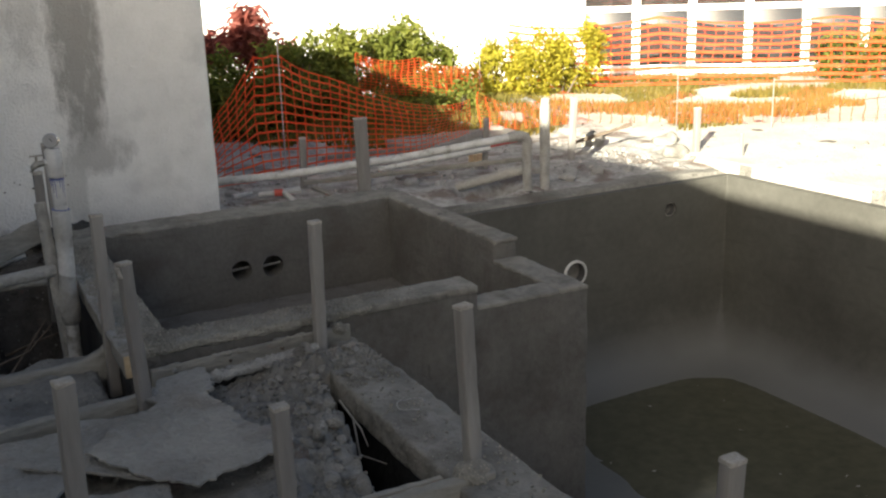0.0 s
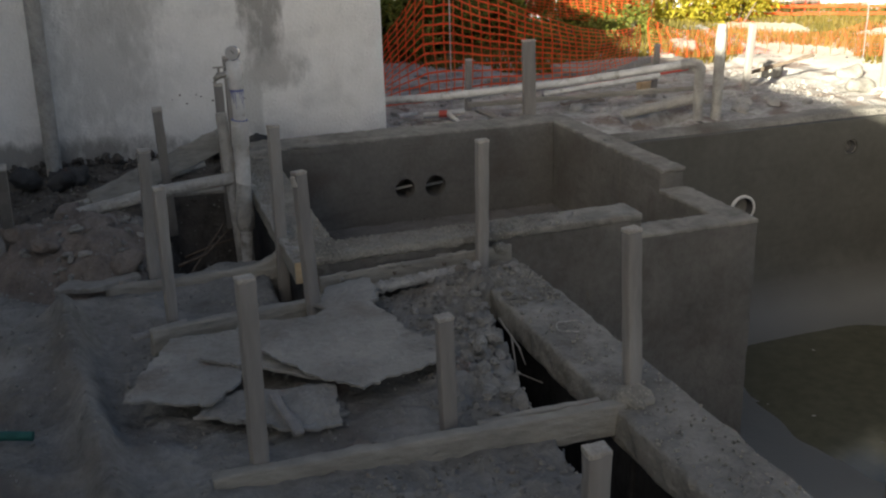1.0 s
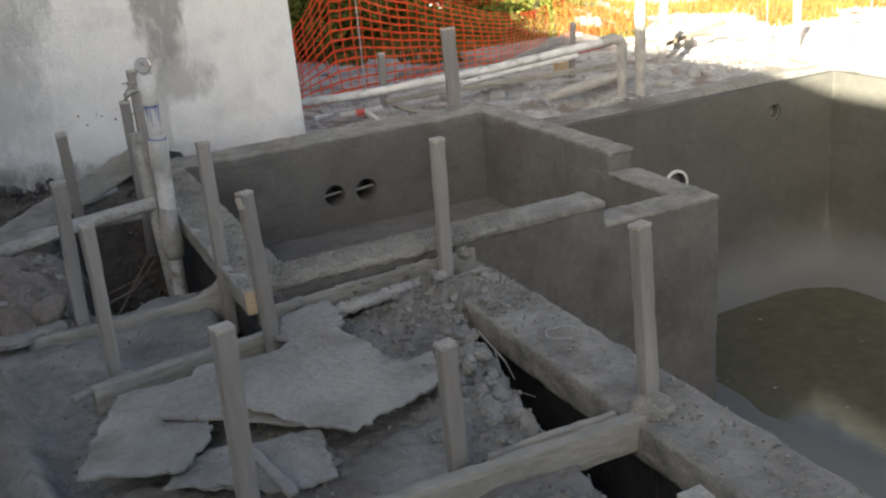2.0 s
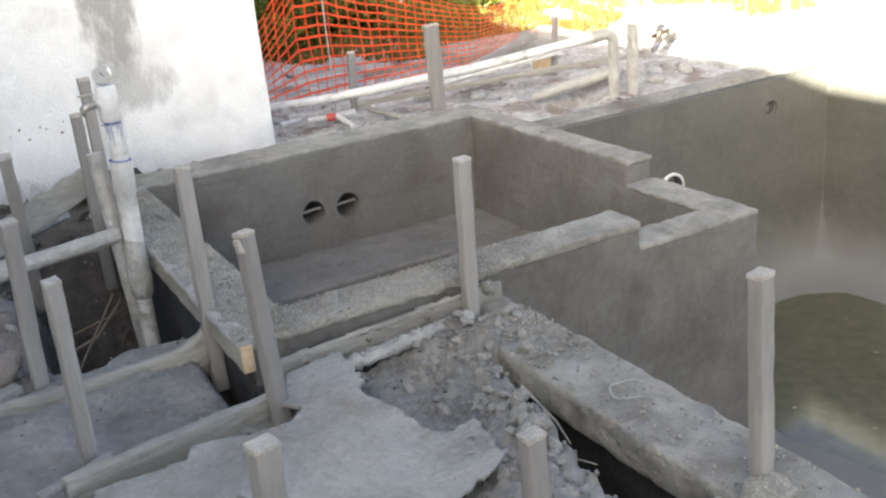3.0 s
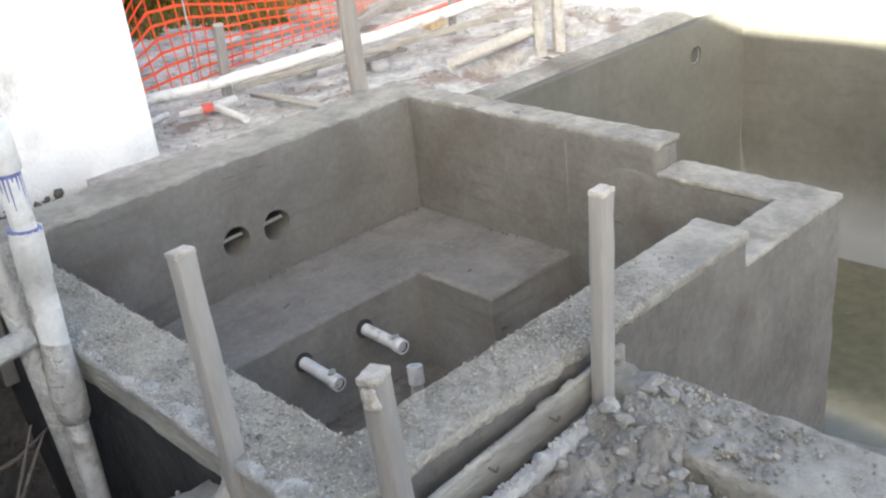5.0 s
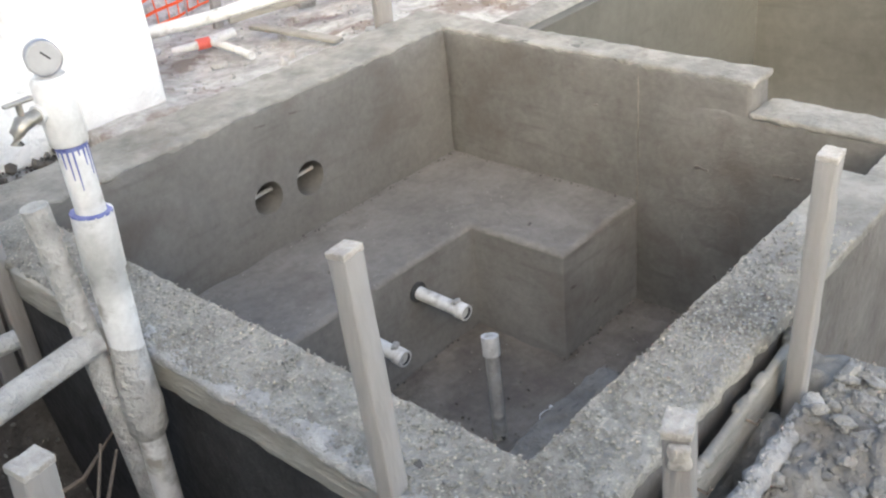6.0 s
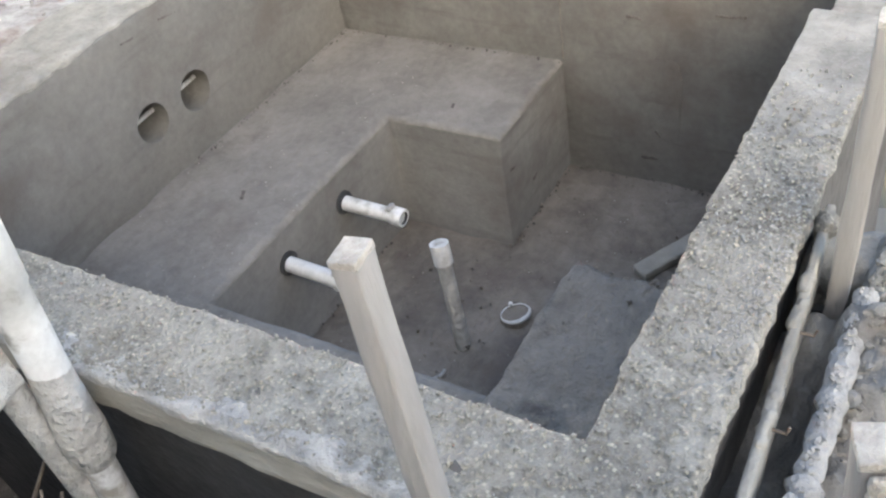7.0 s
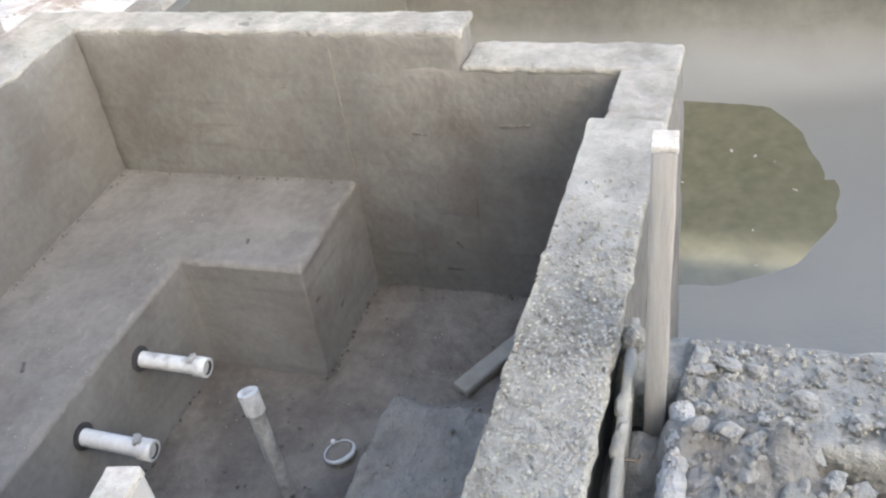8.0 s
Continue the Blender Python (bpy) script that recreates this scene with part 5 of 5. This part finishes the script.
def rock_at(x, y, s, floor=None):
    z = ground_z(x, y) if floor is None else floor
    if z < 0.17:
        return
    ob = new("rubble_stone", ROCKS[rnd.randrange(4)])
    ob.matrix_basis = pose(x, y, z + s * 0.3, rnd.uniform(-30, 30), rnd.uniform(-30, 30), rnd.uniform(0, 360)) @ Matrix.Diagonal((s, s * rnd.uniform(0.7, 1.0), s * rnd.uniform(0.6, 1.0), 1))
    tagged(ob, "broken grey lump of concrete rubble", "stone", "rubble lumps")


for _ in range(70):                                   # heap at the foot of the stake beside the spa
    rock_at(min(1.6, rnd.gauss(1.52, 0.08)), min(2.96, rnd.gauss(2.84, 0.1)), 0.007 + 0.02 * rnd.random() ** 2.5)
for _ in range(45):
    y = rnd.uniform(2.0, 2.85)
    rock_at(rnd.uniform(1.22, 1.42), y, 0.006 + 0.02 * rnd.random() ** 2.5)
for _ in range(60):
    rock_at(rnd.uniform(-0.1, 0.42), rnd.uniform(3.55, 4.3), rnd.uniform(0.01, 0.03))

for _ in range(56):                                   # broken crust along the trench
    y = rnd.uniform(1.9, 2.62)
    rock_at(1.4 + 0.12 * smooth(1.9, 2.5, y) + rnd.uniform(-0.09, 0.0), y, 0.012 + 0.024 * rnd.random() ** 1.5)
for _ in range(26):                                   # clods spilt over the end of the beam
    rock_at(rnd.uniform(1.65, 1.8), rnd.uniform(2.62, 2.97), 0.007 + 0.02 * rnd.random() ** 2, 0.252)
base_rocks = [[v.co.copy() for v in me.vertices] for me in ROCKS[4:]]
base_faces = [[tuple(p.vertices) for p in me.polygons] for me in ROCKS[4:]]


def scatter(name, spots, mat, label):
    verts, faces = [], []
    for x, y, z, s in spots:
        k = rnd.randrange(4)
        m = Euler((rnd.uniform(0, 6), rnd.uniform(0, 6), rnd.uniform(0, 6))).to_matrix() * s
        o = len(verts)
        verts += [m @ c + Vector((x, y, z)) for c in base_rocks[k]]
        faces += [tuple(i + o for i in f) for f in base_faces[k]]
    return tagged(place(name, mesh_of(name, verts, faces, mat)), label, "rubble", kind="stuff")


spots, yard = [], []
for _ in range(1000):
    x, y = rnd.uniform(1.15, 1.6), rnd.uniform(1.85, 3.0)
    z = ground_z(x, y)
    if z > 0.17:
        spots.append((x, y, z + 0.002, 0.002 + 0.009 * rnd.random() ** 2))
for _ in range(700):
    x, y = rnd.uniform(0.8, 1.5), rnd.uniform(1.2, 1.76)
    if ground_z(x, y) > 0.15:
        spots.append((x, y, ground_z(x, y) + 0.001, 0.003 + 0.014 * rnd.random() ** 3))
for _ in range(1300):
    x, y = rnd.uniform(-0.3, 1.0), rnd.uniform(1.8, 5.4)
    spots.append((x, y, ground_z(x, y) + 0.001, rnd.uniform(0.002, 0.009)))
for _ in range(2600):
    x, y = rnd.uniform(2.0, 5.6), rnd.uniform(5.27, 7.0)
    yard.append((x, y, ground_z(x, y) + 0.002, rnd.uniform(0.003, 0.012) if rnd.random() < 0.93 else rnd.uniform(0.015, 0.035)))
for _ in range(60):
    x, y = rnd.uniform(5.9, 8.5), rnd.uniform(3.0, 7.5)
    spots.append((x, y, ground_z(x, y) + 0.002, rnd.uniform(0.006, 0.035)))
scatter("yard_rubble", yard[::2], PALEDUST, "small pale rubble over the yard")
scatter("rubble", spots, STONE, "crumbled grey concrete and gravel")
crumbs = []
for _ in range(420):                                 # crumbs on the beam and on the wall tops
    x, y = rnd.uniform(1.635, 1.86), rnd.uniform(1.0, 2.98)
    crumbs.append((x, y, 0.254, rnd.uniform(0.002, 0.007)))
for _ in range(5200):
    if rnd.random() < 0.55:
        crumbs.append((rnd.uniform(0.95, 1.14), rnd.uniform(3.1, 4.9), 0.36, 0.0015 + 0.0045 * rnd.random() ** 2.5))
    else:
        crumbs.append((rnd.uniform(1.04, 1.9) if rnd.random() < 0.85 else 1.9 + abs(rnd.gauss(0, 0.12)), rnd.uniform(3.1, 3.27), 0.36, 0.0015 + 0.0045 * rnd.random() ** 2.5))
for _ in range(520):                                 # spilt dirt over the beam's end
    crumbs.append((rnd.uniform(1.64, 1.85), 2.985 - 0.4 * rnd.random() ** 1.5, 0.253, 0.002 + 0.008 * rnd.random() ** 2))
for _ in range(150):                                 # along the foot of the spa's walls and seats
    t = rnd.random()
    crumbs.append((1.56 + 1.3 * t, 3.3 + 1.15 * rnd.random(), -0.591, rnd.uniform(0.001, 0.004)))
    crumbs.append((1.2 + 1.6 * t, 4.52 + 0.46 * rnd.random(), -0.168, rnd.uniform(0.001, 0.003)))
for _ in range(420):
    crumbs.append((rnd.gauss(1.02, 0.13), rnd.gauss(2.45, 0.16), 0.268, 0.0015 + 0.004 * rnd.random() ** 3))
pale = [(max(1.05, min(1.85, rnd.gauss(1.6, 0.13))), 3.105 + abs(rnd.gauss(0, 0.05)) % 0.16, 0.359, 0.0015 + 0.004 * rnd.random() ** 2.5) for _ in range(700)]
pale += [(0.945 + abs(rnd.gauss(0, 0.03)) % 0.18, rnd.uniform(3.1, 4.5), 0.359, 0.0015 + 0.004 * rnd.random() ** 2.5) for _ in range(1100)]
for _ in range(260):
    u = rnd.random()
    pale.append((1.02 + 0.64 * u, 2.985 + rnd.gauss(0, 0.006), 0.244 + 0.045 * u, 0.002 + 0.006 * rnd.random() ** 2))
soil = [(rnd.uniform(-0.35, 0.95), rnd.uniform(4.45, 5.5), 0.0, 0.006 + 0.03 * rnd.random() ** 3) for _ in range(420)]
soil += [(rnd.uniform(-0.4, 1.6), 5.585 - 0.12 * rnd.random() ** 1.6, 0.05 * rnd.random() ** 2, 0.006 + 0.026 * rnd.random() ** 2.5) for _ in range(420)]
scatter("soil_crumbs", [(x, y, ground_z(x, y) + 0.003 + z, s) for x, y, z, s in soil], DARKSOIL, "dark crumbs of soil along the house wall")
mud = [(rnd.uniform(1.6, 2.85), rnd.uniform(3.3, 4.42), -0.588, 0.0015 + 0.007 * rnd.random() ** 4) for _ in range(420)]
grit = [(rnd.uniform(1.2, 1.99), rnd.uniform(3.3, 3.69), -0.163, 0.002 + 0.009 * rnd.random() ** 4) for _ in range(50)]
scatter("seat_crumbs", grit, SEATCON, "rough crumbs of concrete on the spa bench")
mud += [(1.99 + rnd.gauss(0, 0.012), rnd.uniform(3.3, 3.7), -0.168, 0.003 + 0.006 * rnd.random()) for _ in range(40)]
dirt = []
for p, q, count in (((2.0, 4.985, -0.166), (2.885, 4.985, -0.166), 90), ((2.885, 4.13, -0.165), (2.885, 4.98, -0.165), 70), ((2.885, 3.3, -0.587), (2.885, 4.09, -0.587), 90),
                    ((2.42, 4.115, -0.587), (2.88, 4.115, -0.587), 60), ((1.56, 4.515, -0.587), (2.4, 4.515, -0.587), 70), ((1.96, 4.04, -0.589), (2.0, 4.09, -0.589), 40), ((1.99, 3.35, -0.56), (2.02, 3.7, -0.56), 70)):
    for _ in range(count):
        t = rnd.random()
        dirt.append((p[0] + (q[0] - p[0]) * t + rnd.gauss(0, 0.006), p[1] + (q[1] - p[1]) * t + rnd.gauss(0, 0.006), p[2], 0.0015 + 0.005 * rnd.random() ** 3))
scatter("dirt_crumbs", dirt, DARKSOIL, "dark crumbs of dirt along the foot of the spa walls")
scatter("mud_crumbs", mud, MUD, "small crumbs of dried mud in the spa")
scatter("mortar_crumbs", pale, MORTAR, "pale mortar crumbs along the form planks")
scatter("crumbs", crumbs, ROUGHCON, "loose concrete crumbs on the wall tops")

# ---- loose bits by the trench and in the yard ----
loop = [(1.75 + 0.05 * math.cos(t * 0.3), 2.33 + 0.05 * math.sin(t * 0.3), 0.262 + 0.004 * math.sin(t)) for t in range(17)]
tagged(pipe("wire_loop", loop, 0.0025, PVCDIRT, sides=7), "pale loop of wire on the beam", "wire")
for pts in ([(1.6, 2.62, 0.2), (1.63, 2.5, 0.13), (1.62, 2.42, 0.1)], [(1.62, 2.55, 0.16), (1.6, 2.45, 0.06), (1.66, 2.36, 0.05)]):
    tagged(pipe("root", pts, [0.004, 0.004, 0.002], PVCDIRT, sides=7), "pale torn string hanging into the trench", "string")
for k, (xx, yy, s) in enumerate(((3.2, 5.42, 0.1), (3.5, 5.9, 0.12), (4.5, 5.35, 0.12), (4.62, 5.5, 0.1), (4.8, 5.4, 0.11), (4.45, 5.7, 0.13), (4.9, 5.62, 0.09), (3.0, 5.5, 0.08), (2.45, 5.9, 0.07), (2.3, 6.4, 0.1), (3.3, 6.3, 0.12), (5.05, 5.35, 0.08))):
    tagged(place("clod", rough_box("clod", (s, s * 0.8, s * 0.5), MORTAR, step=0.03, r=s * 0.2, amp=0.02, freq=14, seed=k), None, "", pose(xx, yy, ground_z(xx, yy) - 0.01, 0, 0, 61 * k)), "pale dry clod of mortar in the yard", "clod", "clods in the yard")
for k, (xx, yy) in enumerate(((0.02, 3.75), (0.22, 3.85), (0.1, 4.15), (0.3, 4.2), (-0.1, 4.0), (0.32, 3.6), (0.2, 4.4))):
    tagged(place("earth_clod", rough_box("earth_clod", (0.12 + 0.02 * (k % 3), 0.1, 0.07), BROWN, step=0.02, r=0.03, amp=0.025, freq=16, seed=k + 0.5), None, "", pose(xx, yy, ground_z(xx, yy) - 0.015, 0, 0, 47 * k)), "crumbling brown clod of earth", "clod", "earth clods")
scrap([(0.05, 3.45), (0.12, 3.6), (0.34, 3.62), (0.38, 3.5), (0.22, 3.42)], 0.235, "flat grey slab piece tipped on the soil", 12, 0.006, 0.02)

bits_v, bits_f = [], []
for _ in range(28):
    x, y, a, s = rnd.uniform(2.6, 5.2), rnd.uniform(2.6, 4.5), rnd.uniform(0, 6.3), rnd.uniform(0.006, 0.022)
    k = len(bits_v)
    for d, w in ((0, 1.0), (1.57, 0.4), (3.14, 1.0), (4.71, 0.4)):
        bits_v.append((x + s * w * math.cos(a + d), y + s * w * math.sin(a + d), -1.197 + 0.002 * math.sin(d)))
    bits_f.append((k, k + 1, k + 2, k + 3))
tagged(place("floating_leaves", mesh_of("floating_leaves", bits_v, bits_f, PAPER)), "scattered dead leaves floating on the water", "leaves", kind="stuff")
